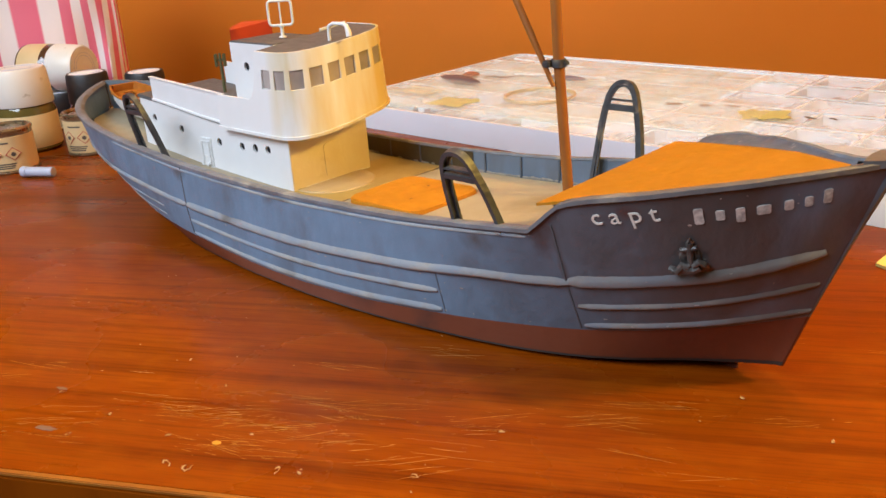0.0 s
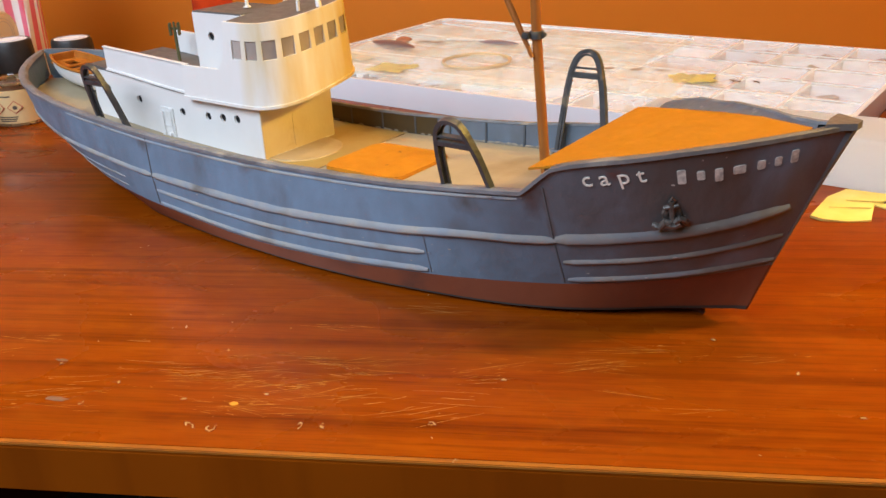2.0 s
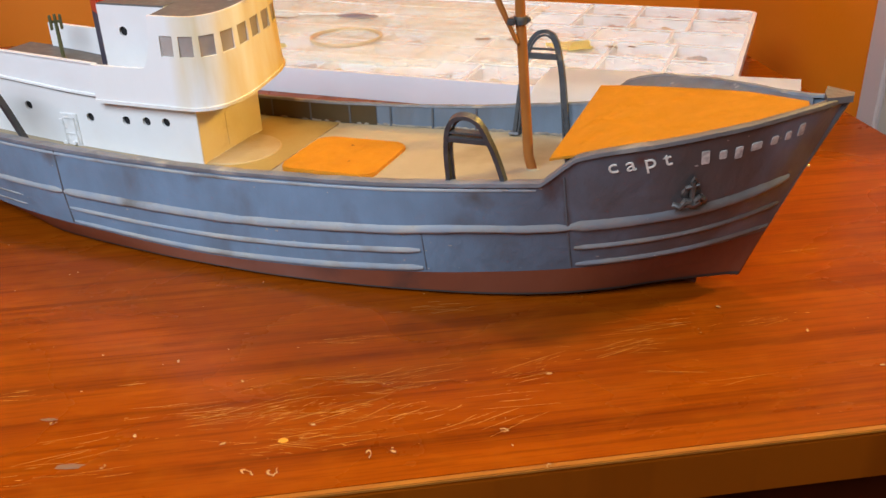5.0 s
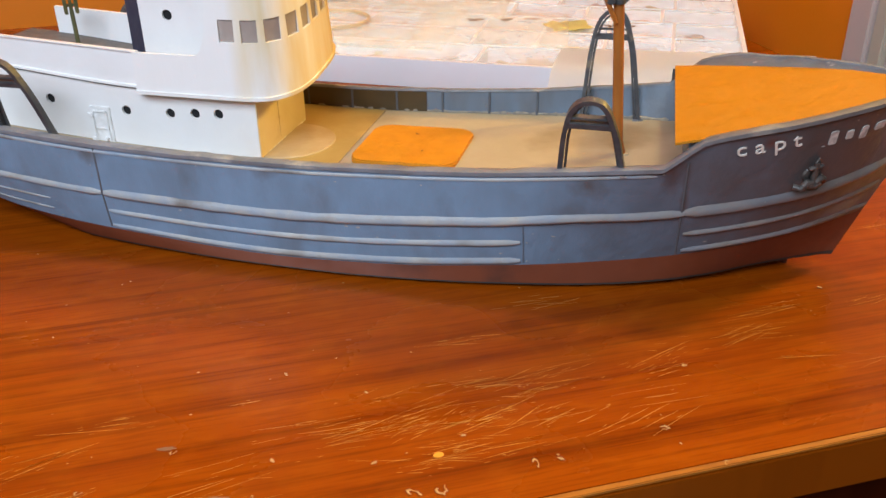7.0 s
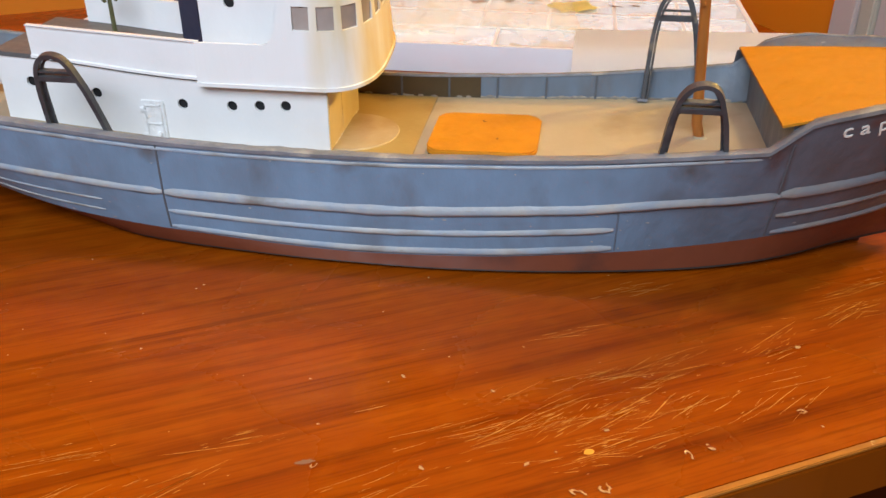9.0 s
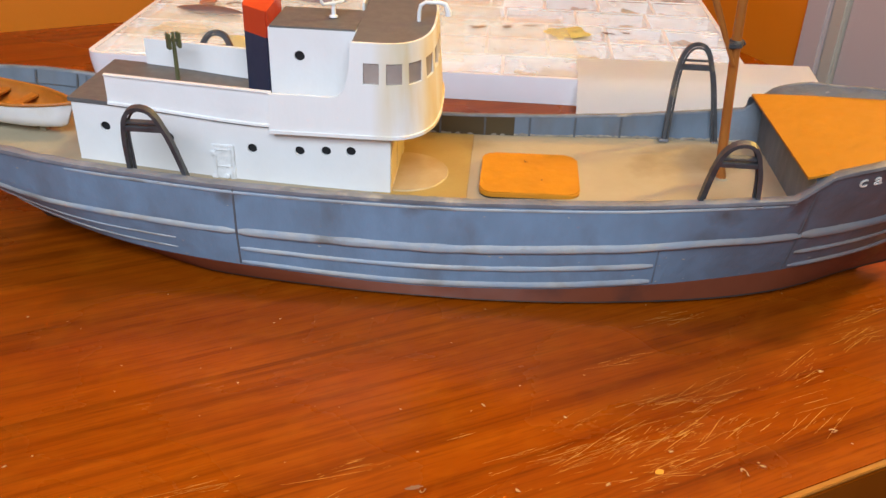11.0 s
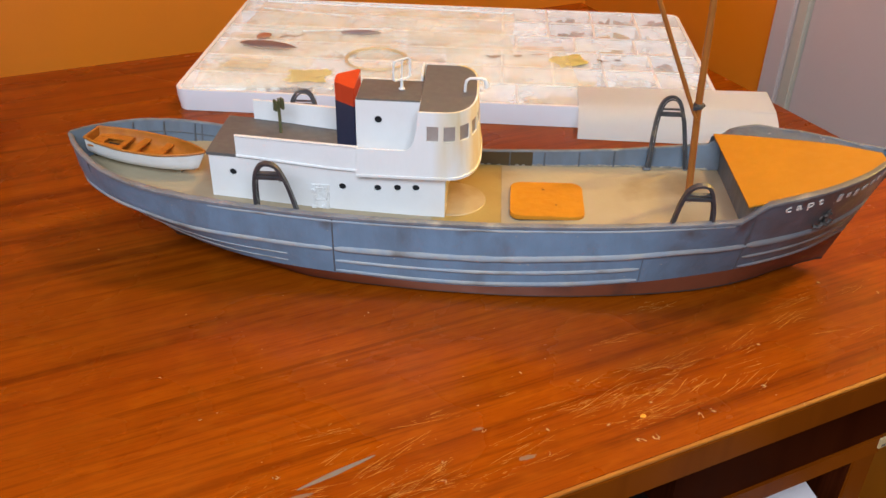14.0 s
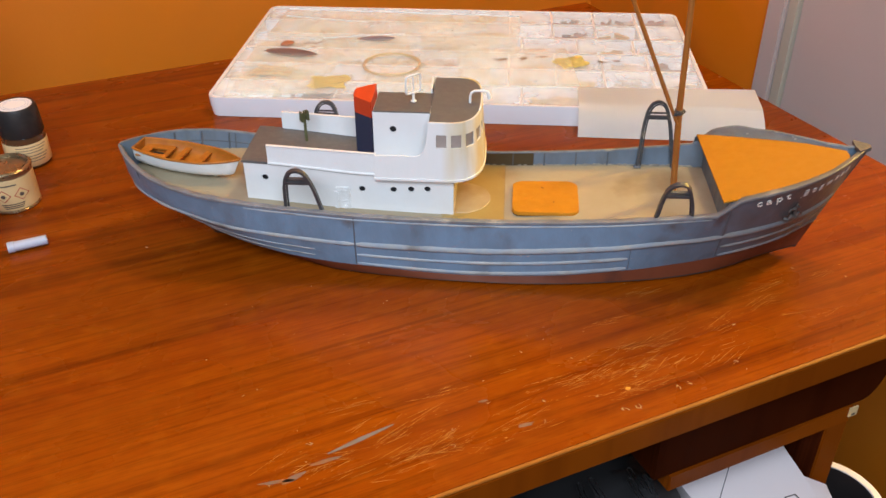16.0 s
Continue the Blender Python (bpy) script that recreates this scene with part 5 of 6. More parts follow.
for i in range(5):
    bm = bmesh.new()
    y = -D2 + 2 * D2 * (i + 1) / 6
    box(bm, -W2 + 0.004, W2 - 0.004, y - 0.0016, y + 0.0016, BH - 0.0006, BH + 0.0001)
    part("lid_ridge", bm, M_BOX, lid).visible_shadow = False
for x0, x1, y0, y1 in cells:
    if 0.02 < x1 < W2 - 0.01:
        bm = bmesh.new()
        box(bm, x1 - 0.0014, x1 + 0.0014, y0 + 0.0018, y1 - 0.0018, BH - 0.0006, BH + 0.00005)
        part("lid_ridge", bm, M_BOX, lid).visible_shadow = False

# small parts lying in the compartments
BITS = [material("bits_" + n_, c_, 0.6, tuple(v * 0.7 for v in c_), 90, 1.0) for n_, c_ in (("beige", (0.50, 0.40, 0.24)), ("grey", (0.26, 0.25, 0.27)), ("brown", (0.16, 0.10, 0.07)), ("yellow", (0.58, 0.46, 0.16)), ("mauve", (0.20, 0.16, 0.21)), ("white", (0.74, 0.72, 0.70)))]
for x0, x1, y0, y1 in cells:
    kind_ = random.choice((0, 0, 1, 1, 2, 3, 4, 5, 5))
    if random.random() < 0.08:
        continue
    bm = bmesh.new()
    for _ in range(random.randint(14, 26)):
        l_, w_, h_ = random.uniform(0.003, 0.014), random.uniform(0.0012, 0.004), random.uniform(0.0015, 0.005)
        px, py = random.uniform(x0 + 0.012, x1 - 0.012), random.uniform(y0 + 0.010, y1 - 0.010)
        z_ = random.uniform(0.003, 0.013)
        box(bm, -l_, l_, -w_, w_, 0, h_, 0, pose(px, py, z_, random.uniform(-12, 12), random.uniform(-12, 12), random.uniform(0, 180)))
    heap = part("small_parts_heap", bm, BITS[kind_], tray, "heap of small model parts", smooth=False)
    tagged(heap, kind="stuff")


def crumpled(w, d, h, seed, n=22):
    """A puffed, creased plastic bag."""
    bm = bmesh.new()
    for sgn in (1, 0):
        g = []
        for i in range(n + 1):
            row = []
            for j in range(n + 1):
                u, v = i / n * 2 - 1, j / n * 2 - 1
                edge = max(0.0, (1 - u ** 4) * (1 - v ** 4))
                cr = noise.noise((u * 2.2 + seed, v * 2.6, seed)) * 0.5 + abs(noise.noise((u * 5 + seed, v * 6, 3.0))) * 0.5
                row.append(bm.verts.new((u * w, v * d, (0.001 + h * edge * (0.45 + 0.7 * cr)) if sgn else 0.0003)))
            g.append(row)
        for a, b in zip(g[:-1], g[1:]):
            for j in range(n):
                bm.faces.new((a[j], b[j], b[j + 1], a[j + 1]))
    return bm


for seed, (x, y, w, d, h, a) in enumerate(((-0.255, 0.285, 0.050, 0.036, 0.0085, 8), (-0.245, 0.355, 0.058, 0.034, 0.008, -6), (-0.16, 0.405, 0.055, 0.040, 0.007, 12), (-0.085, 0.300, 0.050, 0.032, 0.006, -4), (-0.03, 0.420, 0.062, 0.042, 0.008, 5), (-0.235, 0.470, 0.060, 0.036, 0.006, -9), (-0.07, 0.500, 0.060, 0.032, 0.006, 7), (-0.150, 0.345, 0.150, 0.085, 0.007, 3), (-0.130, 0.480, 0.165, 0.060, 0.005, -2), (0.030, 0.350, 0.070, 0.060, 0.005, 6))):
    bag = thing("plastic_bag", "crumpled clear plastic bag on the compartment box", "bag", (x, y, BH + 0.0004), a, "bags on the box")
    part("film", crumpled(w, d, h, seed * 7.3), M_BAG, bag).visible_shadow = False
    bm = bmesh.new()
    tube(bm, [(w * (i / 10 - 1) * 0.97, -d * 0.96 + 0.0018 * noise.noise((i * 0.6, seed, 2)), 0.0015 + 0.0006 * noise.noise((i * 0.9, seed, 7))) for i in range(21)], 0.0010, 6, 0.35)
    part("hem", bm, M_BAG, bag, "folded clear hem").visible_shadow = False
    if seed not in (2, 5, 8):
        continue
    bm = bmesh.new()
    tube(bm, [(w * (i / 10 - 1) * 0.98, d * 0.97 + 0.0015 * noise.noise((i * 0.5, seed, 0)), 0.0016 + 0.0006 * noise.noise((i * 0.8, seed, 4))) for i in range(21)], 0.0009, 6, 0.35)
    part("seal_strip", bm, M_BOX, bag, "white pressed seal").visible_shadow = False
# cream card in a bag, dark moulded parts, a hoop and yellow foil, all on the lid
bm = bmesh.new()
prism(bm, ((-0.026, -0.012), (0.022, -0.018), (0.028, 0.006), (-0.018, 0.016)), 0, 0.0008)
single("cream_card", bm, material("cream_card_paper", (0.66, 0.58, 0.40), 0.6), "cream card scrap under a plastic bag", "card", (-0.262, 0.322, BH + 0.0008), 4)
for x, y, l_, w_, a, c_ in ((-0.250, 0.372, 0.036, 0.008, -8, (0.20, 0.12, 0.11)), (-0.150, 0.432, 0.026, 0.005, 6, (0.26, 0.20, 0.22)), (-0.262, 0.405, 0.010, 0.006, 40, (0.45, 0.16, 0.08))):
    bm = bmesh.new()
    lathe(bm, [(w_ * math.sin(math.pi * i / 10) ** 0.7 if 0 < i < 10 else 0, l_ * (i / 5 - 1)) for i in range(11)], 14, pose(0, 0, w_ * 0.5, 0, 90) @ Matrix.Diagonal((0.55, 1, 1, 1)))
    single("moulded_part", bm, material("moulded_plastic", c_, 0.4), "dark moulded plastic part on the box lid", "model part", (x, y, BH + 0.0006), a, "moulded parts on the box")
bm = bmesh.new()
tube(bm, [Vector((-0.245 + 0.075 * i / 20, 0.408 + 0.042 * i / 20 + 0.004 * math.sin(i * 0.9), BH + 0.0012)) for i in range(21)], 0.0007, 6)
single("wire_scrap", bm, material("dark_wire", (0.16, 0.07, 0.04), 0.5), "thin dark wire scrap on the box lid", "wire")
for seed, (x, y, r) in enumerate(((0.012, 0.372, 0.010), (0.040, 0.378, 0.008), (0.062, 0.384, 0.007), (0.135, 0.372, 0.009), (0.152, 0.376, 0.007))):
    bm = bmesh.new()
    tube(bm, [(x + r * 1.6 * noise.noise((i * 0.31, seed * 3.0, 0)), y + r * noise.noise((i * 0.37, seed * 3.0, 5)), BH + 0.0022) for i in range(26)], 0.0004, 5)
    single("wire_scrap", bm, M_SMEAR, "thin grey wire curl on the box lid", "wire", group="wire curls")
bm = bmesh.new()
tube(bm, [(0.0340 * math.cos(2 * math.pi * i / 48), 0.0340 * math.sin(2 * math.pi * i / 48), 0.0022) for i in range(48)], 0.0020, 8, 0.8, closed=True)
single("hoop", bm, material("tan_tape", (0.55, 0.42, 0.25), 0.4, (0.62, 0.46, 0.22), 40, 1.0), "tan tape hoop lying on the box lid", "hoop", (-0.120, 0.346, BH + 0.0004))


def foil(name, label, place, size, turn, mat, seed, lift=0.006):
    """A torn, folded scrap."""
    bm = bmesh.new()
    n = 16
    g = []
    for i in range(n + 1):
        row = []
        for j in range(n + 1):
            u, v = i / n * 2 - 1, j / n * 2 - 1
            r = 1 + 0.30 * noise.noise((u * 1.7 + seed, v * 1.7, seed)) + 0.10 * noise.noise((u * 6, v * 6, seed))
            z = lift * abs(noise.noise((u * 1.4 + seed * 2, v * 1.9, 1.0))) * 2
            row.append(bm.verts.new((u * size * r, v * size * 0.8 * r, 0.0006 + z)))
        g.append(row)
    for a, b in zip(g[:-1], g[1:]):
        for j in range(n):
            bm.faces.new((a[j], b[j], b[j + 1], a[j + 1]))
    bmesh.ops.solidify(bm, geom=bm.faces[:], thickness=0.0006)
    return single(name, bm, mat, label, "scrap", place, turn)


M_FOIL = material("pale_yellow_paper", (0.95, 0.86, 0.38), 0.6, (0.92, 0.80, 0.30), 40, 0.8)
foil("yellow_scrap", "pale yellow paper scrap on the box lid", (0.098, 0.372, BH), 0.020, 30, M_FOIL, 3.1, 0.0016)
foil("yellow_scrap", "flat yellow scrap under a bag on the lid", (-0.188, 0.292, BH), 0.022, 5, M_FOIL, 5.7, 0.0008)

# bent white card leaning over the box's front edge
bm = bmesh.new()
prof = [(d, 0.0006 + 0.0254 * (1 - max(0.0, 1 - d / 0.046) ** 3.3)) for d in (0.0765 * k / 22 for k in range(23))]
g = []
for i in range(13):
    f = i / 12
    g.append([bm.verts.new((0.0995 + 0.2000 * f + 0.002 * (d / 0.0765) * (1 - 2 * f), 0.2150 - 0.0015 * f + d * (1 - 0.10 * f * (d > 0.03)), z + 0.0065 * f * max(0.0, d - 0.02) / 0.0565)) for d, z in prof])
for a, b in zip(g[:-1], g[1:]):
    for j in range(len(prof) - 1):
        bm.faces.new((a[j], b[j], b[j + 1], a[j + 1]))
bmesh.ops.solidify(bm, geom=bm.faces[:], thickness=0.0005)
single("white_card", bm, M_CARD, "bent white card leaning over the box edge", "card")

# torn yellow paper by the bow
scrap = thing("yellow_scrap", "torn bright yellow masking paper on the desk", "scrap")
bm = bmesh.new()
prism(bm, ((0.2640, 0.1520), (0.2714, 0.1494), (0.2850, 0.1545), (0.2969, 0.1629), (0.2945, 0.1780), (0.2927, 0.1900), (0.2965, 0.1960), (0.2959, 0.2130), (0.2710, 0.2092), (0.2640, 0.1900)), 0.0001, lambda x, y: 0.0008 + 0.0012 * abs(math.sin((y - x) * 120)))
part("sheet", bm, M_YELLOW, scrap, smooth=False)
bm = bmesh.new()
prism(bm, ((0.2700, 0.1700), (0.2930, 0.1800), (0.2915, 0.1875), (0.2690, 0.1790)), 0.0019, lambda x, y: 0.0024 + 0.10 * max(0.0, y - 0.176))
part("fold", bm, M_YELLOW, scrap, smooth=False)
bm = bmesh.new()
prism(bm, ((0.2760, 0.1870), (0.2935, 0.1930), (0.3004, 0.1985), (0.2995, 0.2040), (0.2750, 0.1960)), 0.0020, lambda x, y: 0.0026 + 0.12 * max(0.0, y - 0.194))
part("fold", bm, M_YELLOW, scrap, smooth=False)
bm = bmesh.new()
prism(bm, ((0.2920, 0.1905), (0.3030, 0.1870), (0.3096, 0.1850), (0.3065, 0.1905), (0.3000, 0.1975)), 0.0001, lambda x, y: 0.0009 + 0.06 * max(0.0, x - 0.300))
part("torn_tip", bm, M_YELLOW, scrap, smooth=False)

# ---- paint pots at the after end ----


def tin(x, y, turn, group="paint tins"):
    t = thing("paint_tin", "small paint tin with a cream label and bare lid", "paint tin", (x, y, 0), turn, group)
    t.scale = (1.28, 1.28, 1.15)
    bm = bmesh.new()
    lathe(bm, ((0, 0.0), (0.0178, 0.0), (0.0186, 0.0006), (0.0186, 0.0016), (0.0180, 0.0022), (0.0180, 0.0330), (0.0187, 0.0338), (0.0187, 0.0350), (0.0176, 0.0362), (0.0165, 0.0364), (0.0152, 0.0352), (0.0148, 0.0330), (0, 0.0326)), 48)
    part("can", bm, M_TIN, t, "bare tin can")
    bm = bmesh.new()
    lathe(bm, ((0.01805, 0.0028), (0.01825, 0.0030), (0.01825, 0.0300), (0.01805, 0.0302)), 48)
    lab = part("label", bm, M_LABEL, t, "cream printed label")
    bm = bmesh.new()
    lathe(bm, ((0, 0.0345), (0.0118, 0.0345), (0.0128, 0.0340), (0.0130, 0.0326)), 32)
    part("lid", bm, M_TIN, t)
    rows = ((0.0255, 0.6, 0.0006), (0.0085, 0.9, 0.0005), (0.0068, 0.8, 0.0005), (0.0052, 0.7, 0.0005))
    for z, arc, hh in rows:
        bm = bmesh.new()
        a0 = -arc / 2
        lo, hi = [], []
        for i in range(13):
            a = a0 + arc * i / 12 - 0.9
            lo.append(bm.verts.new((0.01832 * math.cos(a), 0.01832 * math.sin(a), z - hh)))
            hi.append(bm.verts.new((0.01832 * math.cos(a), 0.01832 * math.sin(a), z + hh)))
        for i in range(12):
            bm.faces.new((lo[i], lo[i + 1], hi[i + 1], hi[i]))
        part("print_bar", bm, M_LABEL_INK, lab)
    for a in (-1.20, -0.50):
        bm = bmesh.new()
        box(bm, -0.0001, 0.0001, -0.0040, 0.0040, -0.0040, 0.0040)
        bmesh.ops.transform(bm, matrix=Matrix.Rotation(a, 4, "Z") @ Matrix.Translation((0.0183, 0, 0.0165)) @ Matrix.Rotation(radians(45), 4, "X"), verts=bm.verts)
        part("warning_diamond", bm, M_LABEL_RED, lab, "red-edged diamond")
        bm = bmesh.new()
        box(bm, -0.0001, 0.0001, -0.0034, 0.0034, -0.0034, 0.0034)
        bmesh.ops.transform(bm, matrix=Matrix.Rotation(a, 4, "Z") @ Matrix.Translation((0.01845, 0, 0.0165)) @ Matrix.Rotation(radians(45), 4, "X"), verts=bm.verts)
        part("diamond_field", bm, M_LABEL, lab)
        bm = bmesh.new()
        lathe(bm, ((0, -0.0001), (0.0017, -0.0001), (0.0017, 0.0001), (0, 0.0001)), 10, Matrix.Rotation(a, 4, "Z") @ Matrix.Translation((0.0186, 0, 0.0163)) @ Matrix.Rotation(radians(90), 4, "Y"))
        part("diamond_mark", bm, M_LABEL_INK, lab)
    return t


tin(-0.4490, 0.0390, -10)
tin(-0.4530, -0.0390, 15)


def jar(name, label, place, turn, glass, cap, r, h_body, h_cap, m=None):
    t = thing(name, label, "paint jar", place, turn, "paint jars")
    if m is not None:
        t.matrix_world = m
    bm = bmesh.new()
    lathe(bm, ((0, 0.0), (r * 0.9, 0.0), (r, r * 0.1), (r, h_body * 0.82), (r * 0.93, h_body * 0.93), (r * 0.86, h_body), (0, h_body)), 48)
    part("glass", bm, glass, t)
    bm = bmesh.new()
    lathe(bm, ((r + 0.00008, h_body * 0.10), (r + 0.0003, h_body * 0.11), (r + 0.0003, h_body * 0.75), (r + 0.00008, h_body * 0.76)), 48)
    lab = part("label", bm, M_LABEL, t, "cream printed label")
    for i, zf in enumerate((0.68, 0.60, 0.52, 0.42, 0.34, 0.26)):
        bm = bmesh.new()
        arc = 1.5 - 0.12 * (i % 3)
        lo, hi = [], []
        for q in range(15):
            a = -1.55 + arc * q / 14
            lo.append(bm.verts.new(((r + 0.0004) * math.cos(a), (r + 0.0004) * math.sin(a), h_body * zf - 0.0004)))
            hi.append(bm.verts.new(((r + 0.0004) * math.cos(a), (r + 0.0004) * math.sin(a), h_body * zf + 0.0003)))
        for q in range(14):
            bm.faces.new((lo[q], lo[q + 1], hi[q + 1], hi[q]))
        part("print_bar", bm, M_LABEL_INK, lab)
    bm = bmesh.new()
    z0, z1 = h_body * 0.94, h_body + h_cap
    lathe(bm, ((0, z0), (r * 0.98, z0), (r * 1.0, z0 + 0.001), (r * 0.94, z1 - 0.003), (r * 0.88, z1), (r * 0.80, z1), (r * 0.78, z1 - 0.0006), (0, z1 - 0.0006)), 48)
    c = part("cap", bm, cap, t, "screw cap")
    bm = bmesh.new()
    lathe(bm, ((0, z1 - 0.0005), (r * 0.77, z1 - 0.0005), (r * 0.77, z1 - 0.0001), (0, z1)), 40)
    top = part("cap_disc", bm, M_CARD if cap is M_JAR_CAP else M_WHITE_CAP, c, "pale printed disc")
    for rr in (r * 0.62, r * 0.5):
        bm = bmesh.new()
        tube(bm, [(rr * math.cos(2 * math.pi * i / 40), rr * math.sin(2 * math.pi * i / 40), z1) for i in range(40)], 0.00022, 4, closed=True)
        part("print_ring", bm, M_PLUG, c)
    return t


jar("paint_jar", "brown glass paint jar with black cap and cream label", (-0.4730, 0.1210, 0), 0, M_BROWN_GLASS, M_JAR_CAP, 0.0215, 0.037, 0.0275)
jar("paint_jar", "brown glass paint jar with black cap and cream label", (-0.5120, 0.0760, 0), 20, M_BROWN_GLASS, M_JAR_CAP, 0.0225, 0.040, 0.028)
jar("paint_jar", "olive paint jar with a paint-stained white cap", (-0.5210, 0.0100, 0), -20, M_OLIVE, M_WHITE_CAP, 0.0290, 0.050, 0.033)
# a jar lying on its side across two others
jar("paint_jar", "brown paint jar lying on its side with white cap", (-0.60, 0.095, 0.0), 0, M_BROWN_GLASS, M_WHITE_CAP, 0.0260, 0.045, 0.030, m=pose(-0.628, 0.066, 0.0665, 0, 90, 25))
jar("paint_jar", "upright dark jar that carries the lying one", (-0.5960, 0.0830, 0), 0, M_BROWN_GLASS, M_JAR_CAP, 0.0240, 0.020, 0.0203)

# striped paper bag standing behind the pots
M_STRIPE = bpy.data.materials.new("pink_striped_paper")
M_STRIPE.use_nodes = True
sn, sl = M_STRIPE.node_tree.nodes, M_STRIPE.node_tree.links.new
sb = sn["Principled BSDF"]
sb.inputs["Roughness"].default_value = 0.75
suv = sn.new("ShaderNodeTexCoord")
ssep = sn.new("ShaderNodeSeparateXYZ")
sl(suv.outputs["UV"], ssep.inputs[0])
smath = sn.new("ShaderNodeMath")
smath.operation = "FRACT"
sl(ssep.outputs[0], smath.inputs[0])
srmp = sn.new("ShaderNodeValToRGB")
srmp.color_ramp.interpolation = "LINEAR"
se = srmp.color_ramp.elements
se[0].position, se[0].color = 0.46, rgb((0.80, 0.74, 0.73))
se[1].position, se[1].color = 0.50, rgb((0.74, 0.17, 0.25))
e3 = se.new(0.94)
e3.color = rgb((0.72, 0.15, 0.23))
e4 = se.new(0.98)
e4.color = rgb((0.80, 0.74, 0.73))
sl(smath.outputs[0], srmp.inputs[0])
sl(srmp.outputs[0], sb.inputs["Base Color"])
bm = bmesh.new()
uvl = bm.loops.layers.uv.new("UVMap")
NX, NZ = 60, 26
g = []
for i in range(NX + 1):
    u = i / NX
    ang = u * 2 * math.pi
    row = []
    for j in range(NZ + 1):
        f = j / NZ
        sx, sy = 0.096 * (1 + 0.06 * f), 0.050 * (1 - 0.35 * f)
        cx_ = math.copysign(abs(math.cos(ang)) ** 0.6, math.cos(ang)) * sx
        cy_ = math.copysign(abs(math.sin(ang)) ** 0.6, math.sin(ang)) * sy
        fold = 0.009 * noise.noise((math.cos(ang) * 2.4, math.sin(ang) * 2.4, f * 2.2)) + 0.0035 * math.sin(ang * 11 + 3 * f)
        row.append(bm.verts.new((cx_ * (1 + fold * 3), cy_ + fold, 0.21 * f)))
    g.append(row)
for i in range(NX):
    for j in range(NZ):
        fc = bm.faces.new((g[i][j], g[i + 1][j], g[i + 1][j + 1], g[i][j + 1]))
        for lp, (a, b) in zip(fc.loops, ((i, j), (i + 1, j), (i + 1, j + 1), (i, j + 1))):
            lp[uvl].uv = (a / NX * 25, b / NZ)
single("striped_bag", bm, M_STRIPE, "pink and white striped paper bag behind the pots", "bag", (-0.690, 0.105, 0.0), 62)

# pale blue plastic plug
plug = thing("plastic_plug", "pale blue plastic tube end lying on the desk", "tube", (-0.3985, -0.0385, 0.0050), 30)
bm = bmesh.new()
lathe(bm, ((0, -0.0165), (0.0038, -0.0165), (0.0044, -0.0160), (0.0044, 0.0105), (0.0050, 0.0110), (0.0050, 0.0160), (0.0046, 0.0165), (0.0034, 0.0165), (0.0034, 0.0100), (0, 0.0100)), 28, pose(0, 0, 0, 0, -90))
part("tube", bm, M_PLUG, plug)

# ---- flakes, chips, scratches and dried paint on the desk ----
FLAKES = ((0.2204, -0.1649, 0.0016), (0.2036, -0.1578, 0.0007), (0.1512, -0.1811, 0.0026), (0.1971, -0.1500, 0.0024), (0.1204, -0.2025, 0.0030), (0.1110, -0.2065, 0.0030), (0.0385, -0.1503, 0.0013), (0.0156, -0.2065, 0.0018), (-0.102, -0.254, 0.0022), (-0.007, -0.234, 0.0019), (-0.006, -0.249, 0.0016), (0.2046, -0.1058, 0.0014), (-0.2943, -0.0300, 0.0011), (-0.1998, -0.1078, 0.0009), (-0.1956, -0.1758, 0.0009), (0.0762, -0.1546, 0.0010), (0.1216, -0.1720, 0.0012), (0.3114, -0.0330, 0.0014), (-0.1581, -0.2119, 0.0012), (0.0548, -0.2220, 0.0016), (0.0545, -0.2020, 0.0013), (0.0923, -0.1947, 0.0015), (0.1600, -0.1767, 0.0013), (0.2697, -0.0235, 0.0012), (0.3430, -0.0527, 0.0012))
for x, y, r in FLAKES:
    # a ragged, curled film of glue, thicker along one edge
    bm = bmesh.new()
    k = 14
    sx, sy, ph = random.uniform(0.9, 1.5), random.uniform(0.45, 0.8), random.uniform(0, 50)
    ring = []
    hollow, gap = r > 0.0015, random.randint(0, 13)
    for f_, up in ((0.62 if hollow else 0.0, 0.25), (0.80, 0.5), (1.0, 0.9)):
        row = []
        for q in range(k):
            a = 2 * math.pi * q / k
            rr = 0.85 * r * f_ * (1 + 0.55 * noise.noise((math.cos(a) * 1.6 + ph, math.sin(a) * 1.6, 0)) + 0.30 * noise.noise((math.cos(a) * 4 + ph, math.sin(a) * 4, 3)))
            row.append(bm.verts.new((rr * sx * math.cos(a), rr * sy * math.sin(a), 0.0002 + 0.0005 * up * abs(noise.noise((math.cos(a) * 1.2 + ph, math.sin(a) * 1.2, 7))))))
        ring.append(row)
    for lo_, hi_ in zip(ring[:-1], ring[1:]):
        for q in range(k):
            if not hollow or (q - gap) % k > 3:
                bm.faces.new((lo_[q], lo_[(q + 1) % k], hi_[(q + 1) % k], hi_[q]))
    bmesh.ops.remove_doubles(bm, verts=bm.verts, dist=0.00001)
    bmesh.ops.solidify(bm, geom=bm.faces[:], thickness=0.0001)
    single("glue_flake", bm, M_CHIP, "pale dried glue flake on the desk", "flake", (x, y, 0.0001), random.uniform(0, 180), "glue flakes", smooth=False)
bm = bmesh.new()
prism(bm, [(0.0021 * math.cos(a * 0.7) * (1 + 0.2 * math.sin(3 * a)), 0.0015 * math.sin(a * 0.7)) for a in range(9)], 0, 0.0004)
single("paint_fleck", bm, M_CHIP_ORANGE, "dried orange paint fleck on the desk", "flake", (0.1148, -0.1850, 0.0001), 20)
bm = bmesh.new()
